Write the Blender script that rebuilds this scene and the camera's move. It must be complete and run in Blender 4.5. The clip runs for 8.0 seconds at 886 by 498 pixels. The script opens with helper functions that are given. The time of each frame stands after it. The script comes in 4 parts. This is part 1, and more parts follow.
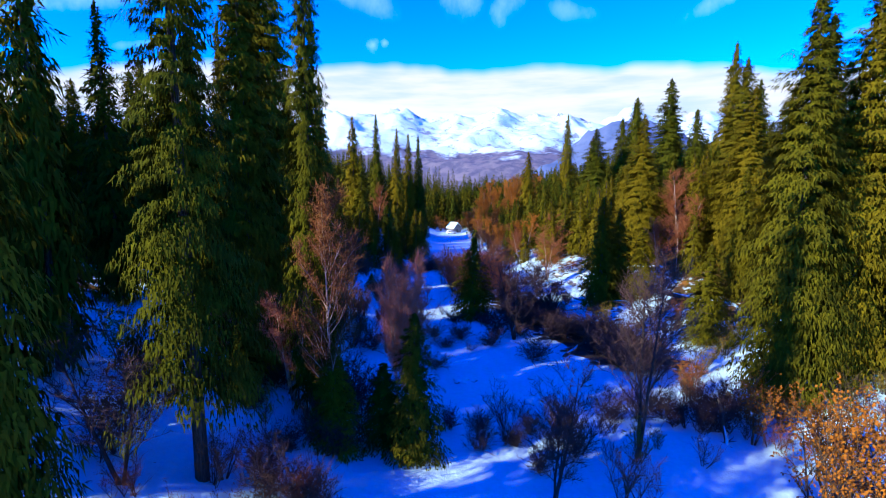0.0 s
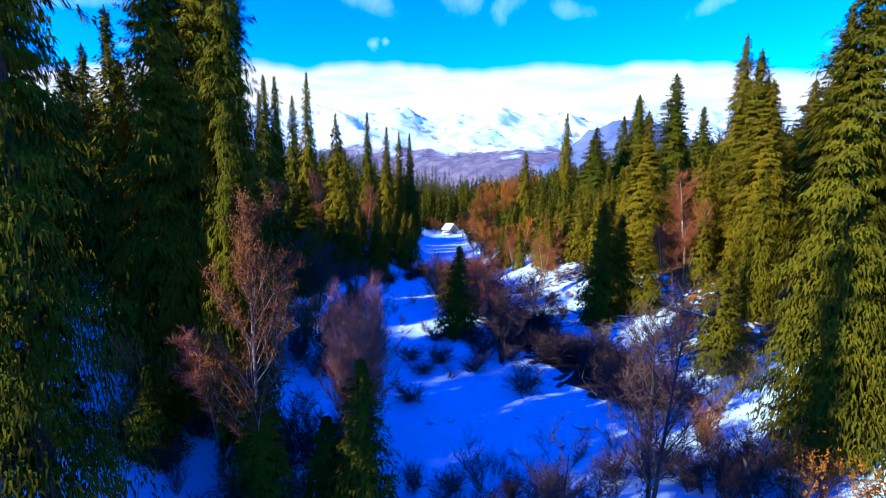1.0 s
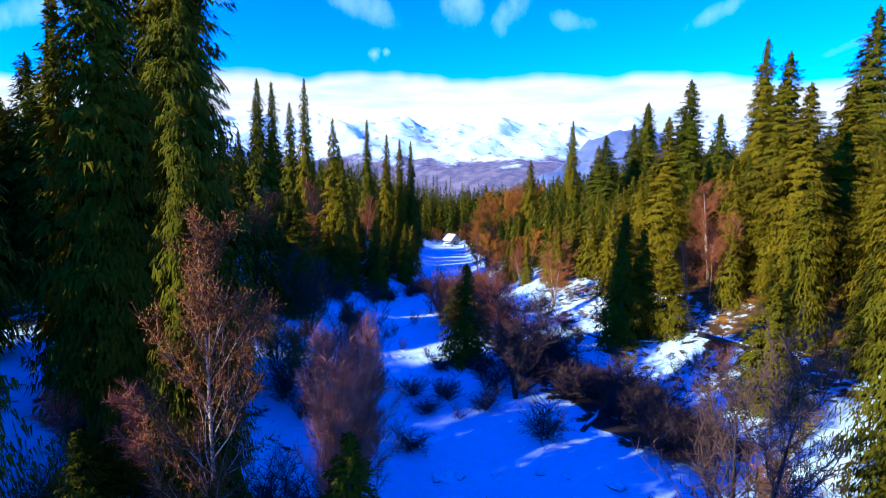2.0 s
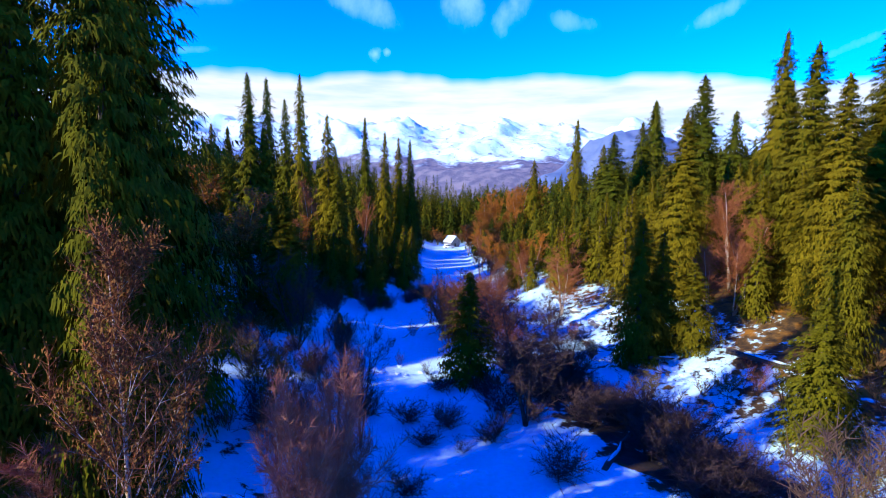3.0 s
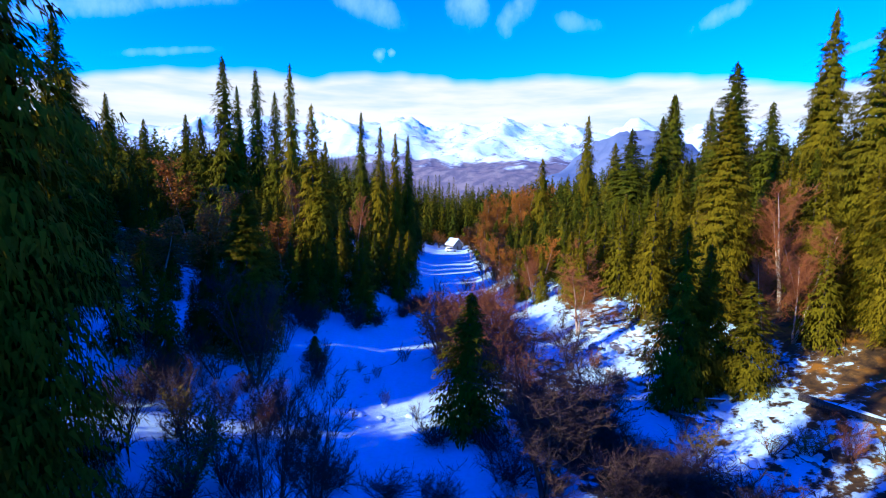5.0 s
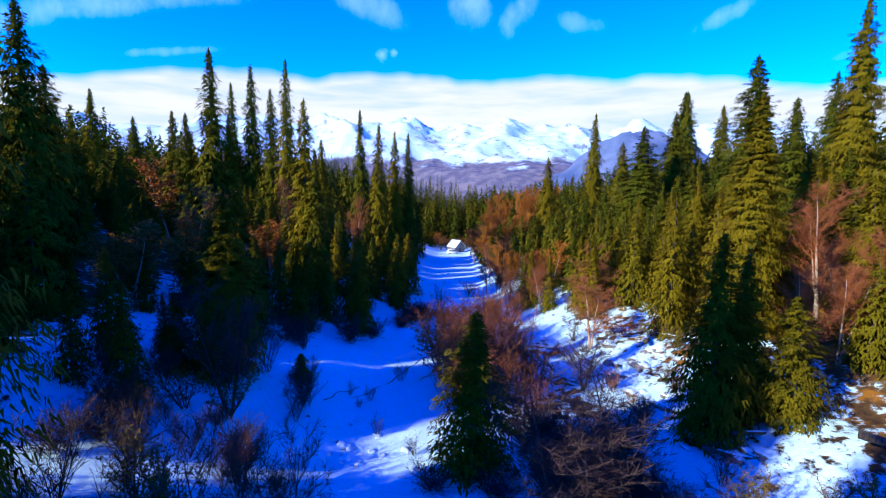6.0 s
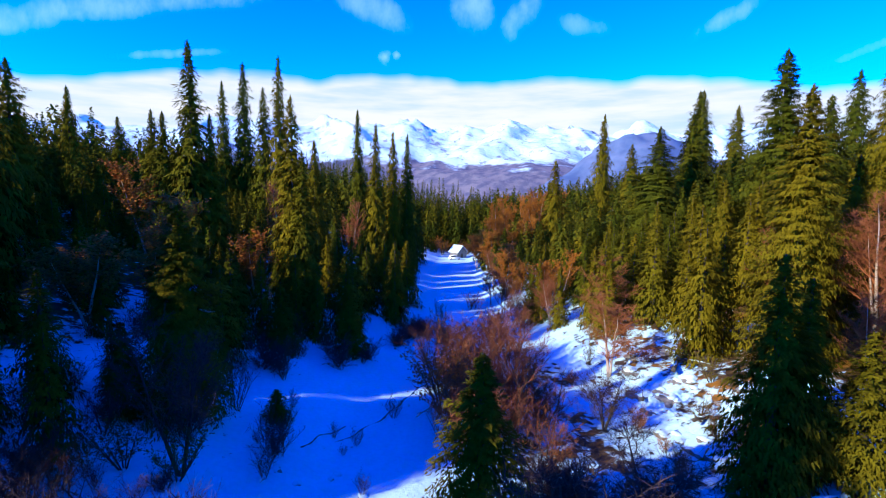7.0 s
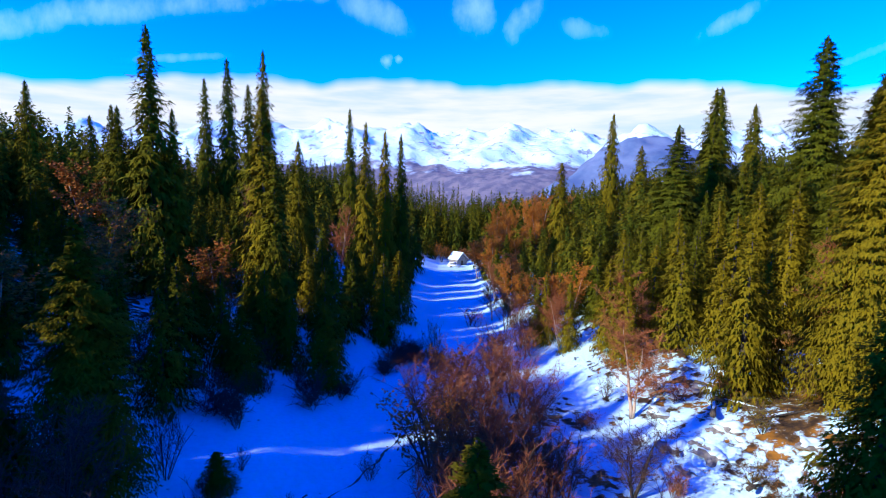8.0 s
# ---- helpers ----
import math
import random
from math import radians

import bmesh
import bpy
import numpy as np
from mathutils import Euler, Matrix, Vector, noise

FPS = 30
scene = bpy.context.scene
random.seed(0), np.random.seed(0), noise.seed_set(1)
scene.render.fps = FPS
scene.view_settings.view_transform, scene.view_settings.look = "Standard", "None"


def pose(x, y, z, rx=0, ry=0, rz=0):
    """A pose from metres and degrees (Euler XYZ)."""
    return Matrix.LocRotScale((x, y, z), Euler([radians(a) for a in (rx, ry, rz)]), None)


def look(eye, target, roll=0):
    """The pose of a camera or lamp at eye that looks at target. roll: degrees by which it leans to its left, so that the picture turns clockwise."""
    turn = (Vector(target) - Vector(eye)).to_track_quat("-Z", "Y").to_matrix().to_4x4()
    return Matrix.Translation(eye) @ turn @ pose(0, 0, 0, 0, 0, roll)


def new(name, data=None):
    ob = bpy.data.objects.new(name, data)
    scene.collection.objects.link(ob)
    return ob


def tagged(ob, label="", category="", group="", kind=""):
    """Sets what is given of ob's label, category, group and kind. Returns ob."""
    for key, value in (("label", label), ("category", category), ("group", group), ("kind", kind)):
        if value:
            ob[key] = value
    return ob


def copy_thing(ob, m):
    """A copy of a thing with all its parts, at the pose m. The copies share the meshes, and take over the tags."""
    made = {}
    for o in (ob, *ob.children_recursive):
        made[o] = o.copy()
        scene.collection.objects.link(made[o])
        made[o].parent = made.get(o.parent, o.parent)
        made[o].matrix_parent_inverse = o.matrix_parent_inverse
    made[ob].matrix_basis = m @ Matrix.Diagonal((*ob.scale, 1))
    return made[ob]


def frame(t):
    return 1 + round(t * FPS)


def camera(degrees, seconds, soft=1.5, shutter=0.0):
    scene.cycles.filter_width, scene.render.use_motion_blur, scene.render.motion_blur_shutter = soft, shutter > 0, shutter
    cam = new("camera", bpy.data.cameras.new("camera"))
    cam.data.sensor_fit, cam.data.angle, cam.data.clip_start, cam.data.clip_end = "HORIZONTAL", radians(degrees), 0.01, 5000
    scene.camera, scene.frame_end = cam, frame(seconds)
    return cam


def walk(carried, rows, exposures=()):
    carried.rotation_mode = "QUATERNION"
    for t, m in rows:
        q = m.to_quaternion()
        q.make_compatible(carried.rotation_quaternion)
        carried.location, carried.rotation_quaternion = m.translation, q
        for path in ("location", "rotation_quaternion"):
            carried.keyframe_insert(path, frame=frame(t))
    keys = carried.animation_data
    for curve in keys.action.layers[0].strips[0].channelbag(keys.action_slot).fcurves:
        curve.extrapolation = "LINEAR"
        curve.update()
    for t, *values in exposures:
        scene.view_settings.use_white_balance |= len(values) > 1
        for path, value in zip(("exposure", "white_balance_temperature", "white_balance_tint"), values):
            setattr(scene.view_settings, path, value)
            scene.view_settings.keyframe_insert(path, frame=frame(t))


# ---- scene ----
cam = camera(83.6, 8.0, soft=1.0)
METRES, EYE, TILT, LEAN, TURN = 45.0, 17.25, -8.0, 0.0, 0.0
ROWS = [
    (0.0, 0.0, 0.0, 0.0, 0.0, 0.0, 0.0),
    (0.5, 0.0221, 0.0651, 0.015, -0.02, -0.05, -0.05),
    (1.0, 0.0443, 0.1341, 0.0277, 0.03, -0.13, -0.17),
    (1.5, 0.037, 0.1954, 0.0396, 0.04, 0.83, -0.26),
    (3.0, 0.0304, 0.3534, 0.0625, 0.04, 0.95, -0.45),
    (3.5, 0.0353, 0.4061, 0.07, 0.15, 0.95, -0.49),
    (4.0, 0.039, 0.4595, 0.0765, 0.26, 0.93, -0.57),
    (4.5, 0.0425, 0.5104, 0.0816, 0.34, 0.98, -0.66),
    (6.0, 0.0456, 0.6675, 0.1058, 0.66, 1.03, -0.86),
    (6.5, 0.045, 0.7268, 0.1178, 0.79, 1.12, -0.87),
    (7.0, 0.0478, 0.8021, 0.1354, 0.91, 1.25, -0.96),
    (7.5, 0.0523, 0.8819, 0.1522, 1.03, 1.4, -1.03),
    (8.0, 0.0645, 0.976, 0.1649, 1.13, 1.64, -1.0),
]
walk(cam, [(t, pose(0, 0, EYE, TILT, LEAN, TURN) @ pose(METRES * x, METRES * y, METRES * z, 90 + pitch, roll, yaw)) for t, x, y, z, yaw, pitch, roll in ROWS],
     exposures=[(t, stops, 5700, 5) for t, stops in ((0.0, 0.72), (0.5, 0.87), (1.0, 0.93), (1.6, 0.90), (3.0, 0.80), (8.0, 0.65))])


# ---- world, sun, exposure ----
SUN_AZ = Vector((-0.86, -0.51, 0)).normalized()
SUN_EL = radians(25)


def nodes_of(owner):
    owner.use_nodes = True
    nt = owner.node_tree
    nt.nodes.clear()
    return nt


class Net:
    """Small builder for node trees."""

    def __init__(self, nt):
        self.nt = nt

    def node(self, kind, **props):
        n = self.nt.nodes.new(kind)
        for k, v in props.items():
            setattr(n, k, v)
        return n

    def put(self, sock, value):
        if isinstance(value, bpy.types.NodeSocket):
            self.nt.links.new(value, sock)
        elif value is not None:
            if isinstance(value, tuple) and len(value) == 3 and sock.type == "RGBA":
                value = (*value, 1)
            sock.default_value = value

    def math(self, op, a, b=None, c=None, clamp=False):
        n = self.node("ShaderNodeMath", operation=op, use_clamp=clamp)
        for s, v in zip(n.inputs, (a, b, c)):
            self.put(s, v)
        return n.outputs[0]

    def smooth(self, v, lo, hi, a=0.0, b=1.0):
        n = self.node("ShaderNodeMapRange", interpolation_type="SMOOTHSTEP")
        for s, x in zip(n.inputs, (v, lo, hi, a, b)):
            self.put(s, x)
        return n.outputs[0]

    def mix(self, fac, a, b, blend="MIX"):
        n = self.node("ShaderNodeMix", data_type="RGBA", blend_type=blend)
        self.put(n.inputs[0], fac)
        self.put(n.inputs[6], a)
        self.put(n.inputs[7], b)
        return n.outputs[2]

    def noise(self, vec, scale, detail=3.0, rough=0.55, colour=False):
        n = self.node("ShaderNodeTexNoise")
        if vec is not None:
            self.put(n.inputs["Vector"], vec)
        n.inputs["Scale"].default_value = scale
        n.inputs["Detail"].default_value = detail
        n.inputs["Roughness"].default_value = rough
        return n.outputs["Color" if colour else "Fac"]

    def ramp(self, fac, stops):
        n = self.node("ShaderNodeValToRGB")
        e = n.color_ramp.elements
        while len(e) < len(stops):
            e.new(0.5)
        for el, (p, c) in zip(e, stops):
            el.position, el.color = p, (*c, 1)
        self.put(n.inputs[0], fac)
        return n.outputs[0]

    def combine(self, x, y, z):
        n = self.node("ShaderNodeCombineXYZ")
        for s, v in zip(n.inputs, (x, y, z)):
            self.put(s, v)
        return n.outputs[0]

    def split(self, vec):
        n = self.node("ShaderNodeSeparateXYZ")
        self.put(n.inputs[0], vec)
        return n.outputs


def make_world():
    world = bpy.data.worlds.new("sky")
    scene.world = world
    w = Net(nodes_of(world))
    way = w.node("ShaderNodeTexCoord").outputs["Generated"]
    x, y, z = w.split(way)
    sky = w.node("ShaderNodeTexSky", sky_type="NISHITA", sun_disc=False)
    sky.sun_elevation, sky.sun_rotation = SUN_EL, math.atan2(SUN_AZ.x, SUN_AZ.y)
    sky.altitude, sky.air_density, sky.dust_density, sky.ozone_density = 2000, 1.0, 0.3, 3.0
    deep = w.ramp(z, [(0.0, (0.05, 0.78, 1.0)), (0.12, (0.0, 0.38, 1.0)), (0.36, (0.0, 0.29, 1.0)), (0.60, (0.0, 0.18, 1.0)), (1.0, (0.0, 0.155, 1.0))])
    blue = w.mix(1.0, sky.outputs[0], deep, "MULTIPLY")
    blue = w.mix(1.0, blue, (SKY_GAIN, SKY_GAIN, SKY_GAIN), "MULTIPLY")
    # cloud bank low over the mountains
    wave = w.noise(w.combine(w.math("MULTIPLY", x, 3.0), w.math("MULTIPLY", y, 3.0), 0.3), 1.4, 3.0)
    edge = w.math("MULTIPLY_ADD", wave, 0.10, 0.162)
    slope = w.math("DIVIDE", z, w.math("MAXIMUM", y, 0.25))
    bank = w.smooth(w.math("SUBTRACT", slope, edge), -0.012, 0.016, 1.0, 0.0)
    bank = w.math("MULTIPLY", bank, w.smooth(y, 0.1, 0.5))
    body = w.noise(w.combine(w.math("MULTIPLY", x, 2.0), y, w.math("MULTIPLY", z, 14.0)), 2.6, 4.0)
    white = w.mix(w.smooth(body, 0.35, 0.75), (1.12 * CLOUD, 1.02 * CLOUD, CLOUD), (0.70 * CLOUD, 0.82 * CLOUD, 1.0 * CLOUD))
    # thin high wisps: middle, half length, half width and tilt of each, in slopes from straight ahead
    ahead = w.math("MAXIMUM", y, 0.2)
    ea, eb = w.math("DIVIDE", x, ahead), w.math("DIVIDE", z, ahead)
    frayed = w.noise(w.combine(w.math("MULTIPLY", ea, 13.0), w.math("MULTIPLY", eb, 8.0), 1.7), 1.0, 5.0, 0.6)
    wisp = 0.0
    for a0, b0, long, wide, tilt, strength in WISPS:
        ca, sa = math.cos(radians(tilt)), math.sin(radians(tilt))
        da, db = w.math("SUBTRACT", ea, a0), w.math("SUBTRACT", eb, b0)
        u = w.math("MULTIPLY_ADD", da, ca / long, w.math("MULTIPLY", db, sa / long))
        v = w.math("MULTIPLY_ADD", da, -sa / wide, w.math("MULTIPLY", db, ca / wide))
        far = w.math("ADD", w.math("MULTIPLY", u, u), w.math("MULTIPLY", v, v))
        far = w.math("MULTIPLY_ADD", frayed, 3.4, w.math("SUBTRACT", far, 1.5))
        wisp = w.math("MAXIMUM", wisp, w.smooth(far, 1.5, -0.7, 0.0, strength))
    wisp = w.math("MULTIPLY", wisp, w.smooth(y, 0.15, 0.4))
    for at, size in (((-0.130, 0.960, 0.246), 0.012), ((-0.108, 0.960, 0.248), 0.008)):
        far = w.node("ShaderNodeVectorMath", operation="DISTANCE")
        w.put(far.inputs[0], way)
        far.inputs[1].default_value = at
        ragged = w.math("MULTIPLY_ADD", w.noise(way, 45.0, 4.0), -2.0 * size, w.math("ADD", far.outputs["Value"], 0.5 * size))
        wisp = w.math("MAXIMUM", wisp, w.smooth(ragged, size * 0.9, -size * 0.7, 0.0, 0.8))
    colour = w.mix(w.math("MULTIPLY", wisp, 0.75), blue, (0.55 * CLOUD, 0.92 * CLOUD, CLOUD))
    colour = w.mix(w.math("MULTIPLY", bank, 0.97), colour, white)
    bg = w.node("ShaderNodeBackground")
    w.put(bg.inputs[0], colour)
    bg.inputs[1].default_value = 0.15
    out = w.node("ShaderNodeOutputWorld")
    w.put(out.inputs[0], bg.outputs[0])


SKY_GAIN, CLOUD = 2.27, 4.15
WISPS = ((-0.16, 0.345, 0.085, 0.030, -24, 0.75), (0.030, 0.350, 0.062, 0.045, -85, 0.9), (0.130, 0.340, 0.055, 0.030, 58, 0.9),
         (0.250, 0.318, 0.050, 0.022, -10, 0.6), (0.520, 0.335, 0.085, 0.020, 30, 0.8), (-0.62, 0.352, 0.26, 0.030, 4, 0.9),
         (-0.90, 0.315, 0.20, 0.035, 12, 0.85), (-0.56, 0.258, 0.11, 0.011, 3, 0.7), (0.80, 0.285, 0.10, 0.014, 22, 0.55), (-0.34, 0.385, 0.12, 0.02, -6, 0.6))
make_world()
sun = new("sun", bpy.data.lights.new("sun", "SUN"))
sun.data.energy, sun.data.angle, sun.data.color = 5.0, radians(0.53), (1.0, 0.90, 0.60)
sun.matrix_world = look(SUN_AZ * 100 + Vector((0, 0, 100 * math.tan(SUN_EL))), (0, 0, 0))


# ---- materials ----
def material(name, build, rough=0.8, spec=0.3, bump=None):
    mat = bpy.data.materials.new(name)
    m = Net(nodes_of(mat))
    shader = m.node("ShaderNodeBsdfPrincipled")
    out = m.node("ShaderNodeOutputMaterial")
    shader.inputs["Roughness"].default_value = rough
    shader.inputs["Specular IOR Level"].default_value = spec
    m.put(out.inputs[0], shader.outputs[0])
    here = m.node("ShaderNodeNewGeometry").outputs["Position"]
    local = m.node("ShaderNodeTexCoord").outputs["Object"]
    chance = m.node("ShaderNodeObjectInfo").outputs["Random"]
    made = build(m, here, local, chance)
    colour, height = made if isinstance(made, tuple) else (made, None)
    m.put(shader.inputs["Base Color"], colour)
    if height is not None:
        b = m.node("ShaderNodeBump")
        b.inputs["Strength"].default_value, b.inputs["Distance"].default_value = bump
        m.put(b.inputs["Height"], height)
        m.put(shader.inputs["Normal"], b.outputs[0])
    return mat


def island(m):
    return m.node("ShaderNodeNewGeometry").outputs["Random Per Island"]


def needles(dark, light, warm):
    def build(m, here, local, chance):
        base = m.mix(m.smooth(m.noise(local, 0.55, 3), 0.3, 0.7), dark, light)
        base = m.mix(m.math("MULTIPLY", m.smooth(chance, 0.0, 0.9), 0.85), base, warm)
        return m.mix(m.math("MULTIPLY", island(m), 0.35), base, (0.022, 0.030, 0.006))
    return build


def far_needles(m, here, local, chance):
    tone = m.mix(m.smooth(m.noise(here, 0.16, 2), 0.35, 0.65), (0.066, 0.077, 0.005), (0.185, 0.135, 0.005))
    tone = m.mix(m.smooth(m.noise(here, 0.9, 3), 0.35, 0.7), tone, (0.046, 0.057, 0.005))
    return m.mix(m.math("MULTIPLY", island(m), 0.4), tone, (0.014, 0.020, 0.005))


def twigs(a, b):
    def build(m, here, local, chance):
        return m.mix(m.math("MULTIPLY_ADD", chance, 0.5, m.math("MULTIPLY", island(m), 0.5)), a, b)
    return build


def plain_noise(a, b, scale=4.0, detail=4.0):
    def build(m, here, local, chance):
        n = m.noise(local, scale, detail)
        return m.mix(m.smooth(n, 0.3, 0.7), a, b), n
    return build


def bark_build(m, here, local, chance):
    x, y, z = m.split(local)
    v = m.combine(m.math("MULTIPLY", x, 9.0), m.math("MULTIPLY", y, 9.0), m.math("MULTIPLY", z, 1.5))
    n = m.noise(v, 1.6, 5)
    return m.mix(m.smooth(n, 0.3, 0.7), (0.035, 0.026, 0.02), (0.13, 0.10, 0.08)), n


def birch_build(m, here, local, chance):
    x, y, z = m.split(local)
    v = m.combine(m.math("MULTIPLY", x, 2.0), m.math("MULTIPLY", y, 2.0), m.math("MULTIPLY", z, 9.0))
    n = m.noise(v, 1.3, 4)
    return m.mix(m.smooth(n, 0.56, 0.68), (0.46, 0.33, 0.26), (0.07, 0.045, 0.035)), n


def ground_build(m, here, local, chance):
    x, y, z = m.split(here)
    broad = m.noise(here, 0.11, 4)
    fine = m.noise(here, 0.9, 6, 0.65)
    far_wood = m.math("MAXIMUM", m.smooth(x, 24.0, 42.0), m.smooth(x, -22.0, -36.0))
    bank = m.math("MAXIMUM", m.math("MULTIPLY", m.smooth(x, 12.0, 23.0), m.smooth(y, 43.0, 54.0, 0.5, 1.0)), m.smooth(x, -5.0, -16.0, 0.0, 0.4))
    cover = m.math("MULTIPLY_ADD", broad, 0.62, m.math("MULTIPLY", fine, 0.90))
    need = m.math("ADD", m.math("MULTIPLY_ADD", bank, 0.22, 0.50), m.math("MULTIPLY", far_wood, 0.25))
    belt = m.math("MULTIPLY", m.smooth(m.math("ABSOLUTE", m.math("SUBTRACT", x, 8.0)), 8.0, 5.0), m.smooth(m.math("ABSOLUTE", m.math("SUBTRACT", y, 79.0)), 14.0, 10.0))
    across = m.math("ADD", m.math("MULTIPLY", m.math("SUBTRACT", x, 13.0), 0.94), m.math("MULTIPLY", m.math("SUBTRACT", y, 55.0), 0.342))
    across = m.math("ADD", across, m.math("MULTIPLY_ADD", m.noise(here, 0.22, 3), 7.0, -3.5))
    shaded_gully = m.math("MULTIPLY", m.smooth(m.math("ABSOLUTE", across), 4.6, 2.4), m.smooth(m.math("ABSOLUTE", m.math("SUBTRACT", y, 54.0)), 15.0, 10.0))
    need = m.math("ADD", need, m.math("MULTIPLY_ADD", shaded_gully, 0.34, m.math("MULTIPLY", belt, 0.20)))
    snow = m.smooth(m.math("SUBTRACT", cover, need), -0.02, 0.06)
    soil = m.mix(m.smooth(fine, 0.35, 0.65), (0.037, 0.021, 0.011), (0.195, 0.097, 0.023))
    soil = m.mix(m.smooth(m.noise(here, 0.35, 3), 0.5, 0.65), soil, (0.29, 0.115, 0.010))
    # bare soil along the gully is darkened to carry the shade lying there
    soil = m.mix(shaded_gully, soil, m.mix(m.smooth(fine, 0.35, 0.65), (0.016, 0.012, 0.011), (0.05, 0.034, 0.024)))
    plain = m.mix(m.smooth(m.noise(here, 0.006, 6), 0.4, 0.6), (0.130, 0.083, 0.062), (0.200, 0.135, 0.100))
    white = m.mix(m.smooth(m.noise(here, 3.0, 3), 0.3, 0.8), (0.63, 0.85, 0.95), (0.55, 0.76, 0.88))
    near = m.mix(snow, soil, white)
    relief = m.math("MULTIPLY_ADD", snow, 0.7, m.math("MULTIPLY", fine, 0.8))
    return m.mix(m.smooth(y, 420.0, 800.0), near, plain), relief


def mountain_build(m, here, local, chance):
    x, y, z = m.split(here)
    n = m.noise(here, 0.006, 8, 0.62)
    line = m.math("MULTIPLY_ADD", n, 300.0, z)
    snow = m.smooth(line, 285.0, 335.0)
    # rock tinted mauve-blue, with the distance haze painted into its colour
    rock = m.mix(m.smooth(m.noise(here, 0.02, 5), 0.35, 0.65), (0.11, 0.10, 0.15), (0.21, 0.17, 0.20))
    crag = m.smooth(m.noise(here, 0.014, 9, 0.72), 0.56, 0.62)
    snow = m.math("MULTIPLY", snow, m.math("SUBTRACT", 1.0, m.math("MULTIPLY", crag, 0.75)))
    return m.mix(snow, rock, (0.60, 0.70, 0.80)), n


MAT = {
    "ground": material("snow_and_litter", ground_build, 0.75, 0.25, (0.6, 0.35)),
    "mountain": material("hazed_mountain", mountain_build, 0.9, 0.1, (0.6, 30.0)),
    "needles": material("spruce_needles", needles((0.050, 0.055, 0.004), (0.112, 0.106, 0.004), (0.186, 0.128, 0.004)), 0.9, 0.03),
    "needles_far": material("spruce_needles_far", far_needles, 0.9, 0.03),
    "bark": material("spruce_bark", bark_build, 0.9, 0.2, (0.8, 0.05)),
    "birch": material("pale_bark", birch_build, 0.7, 0.25, (0.3, 0.02)),
    "dark_bark": material("dark_bark", plain_noise((0.03, 0.022, 0.02), (0.09, 0.065, 0.055), 3.0), 0.9, 0.2, (0.6, 0.03)),
    "twig_red": material("red_brown_twigs", twigs((0.205, 0.055, 0.020), (0.335, 0.115, 0.038)), 0.8, 0.2),
    "twig_pink": material("pink_brown_twigs", twigs((0.300, 0.085, 0.050), (0.460, 0.180, 0.110)), 0.8, 0.2),
    "leaf_brown": material("withered_brown_leaves", twigs((0.120, 0.048, 0.012), (0.230, 0.090, 0.022)), 0.8, 0.15),
    "twig_dark": material("dark_twigs", twigs((0.041, 0.025, 0.025), (0.115, 0.061, 0.049)), 0.8, 0.2),
    "twig_tan": material("tan_twigs", twigs((0.156, 0.070, 0.025), (0.279, 0.139, 0.037)), 0.8, 0.2),
    "leaf_orange": material("orange_leaves", twigs((0.250, 0.068, 0.003), (0.400, 0.135, 0.004)), 0.7, 0.2),
    "leaf_olive": material("yellow_green_leaves", twigs((0.131, 0.107, 0.010), (0.246, 0.164, 0.010)), 0.7, 0.2),
    "rock": material("grey_rock", plain_noise((0.12, 0.10, 0.10), (0.30, 0.27, 0.26), 2.0, 6.0), 0.9, 0.2, (0.8, 0.1)),
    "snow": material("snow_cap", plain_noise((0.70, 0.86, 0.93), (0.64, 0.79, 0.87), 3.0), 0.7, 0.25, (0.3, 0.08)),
    "water": material("dark_brook_water", plain_noise((0.006, 0.010, 0.018), (0.016, 0.022, 0.03), 2.0), 0.12, 0.5, (0.2, 0.02)),
}


# ---- meshes ----
def mesh_object(name, verts, faces, mat, parent=None, label="", smooth=False, normals=None):
    me = bpy.data.meshes.new(name)
    me.from_pydata([tuple(v) for v in verts], [], [tuple(f) for f in faces])
    me.materials.append(mat)
    if smooth or normals:
        me.polygons.foreach_set("use_smooth", [True] * len(me.polygons))
    me.update()
    if normals:
        me.normals_split_custom_set_from_vertices(normals)
    ob = new(name, me)
    if parent is not None:
        ob.parent = parent
    if label:
        ob["label"] = label
    return ob


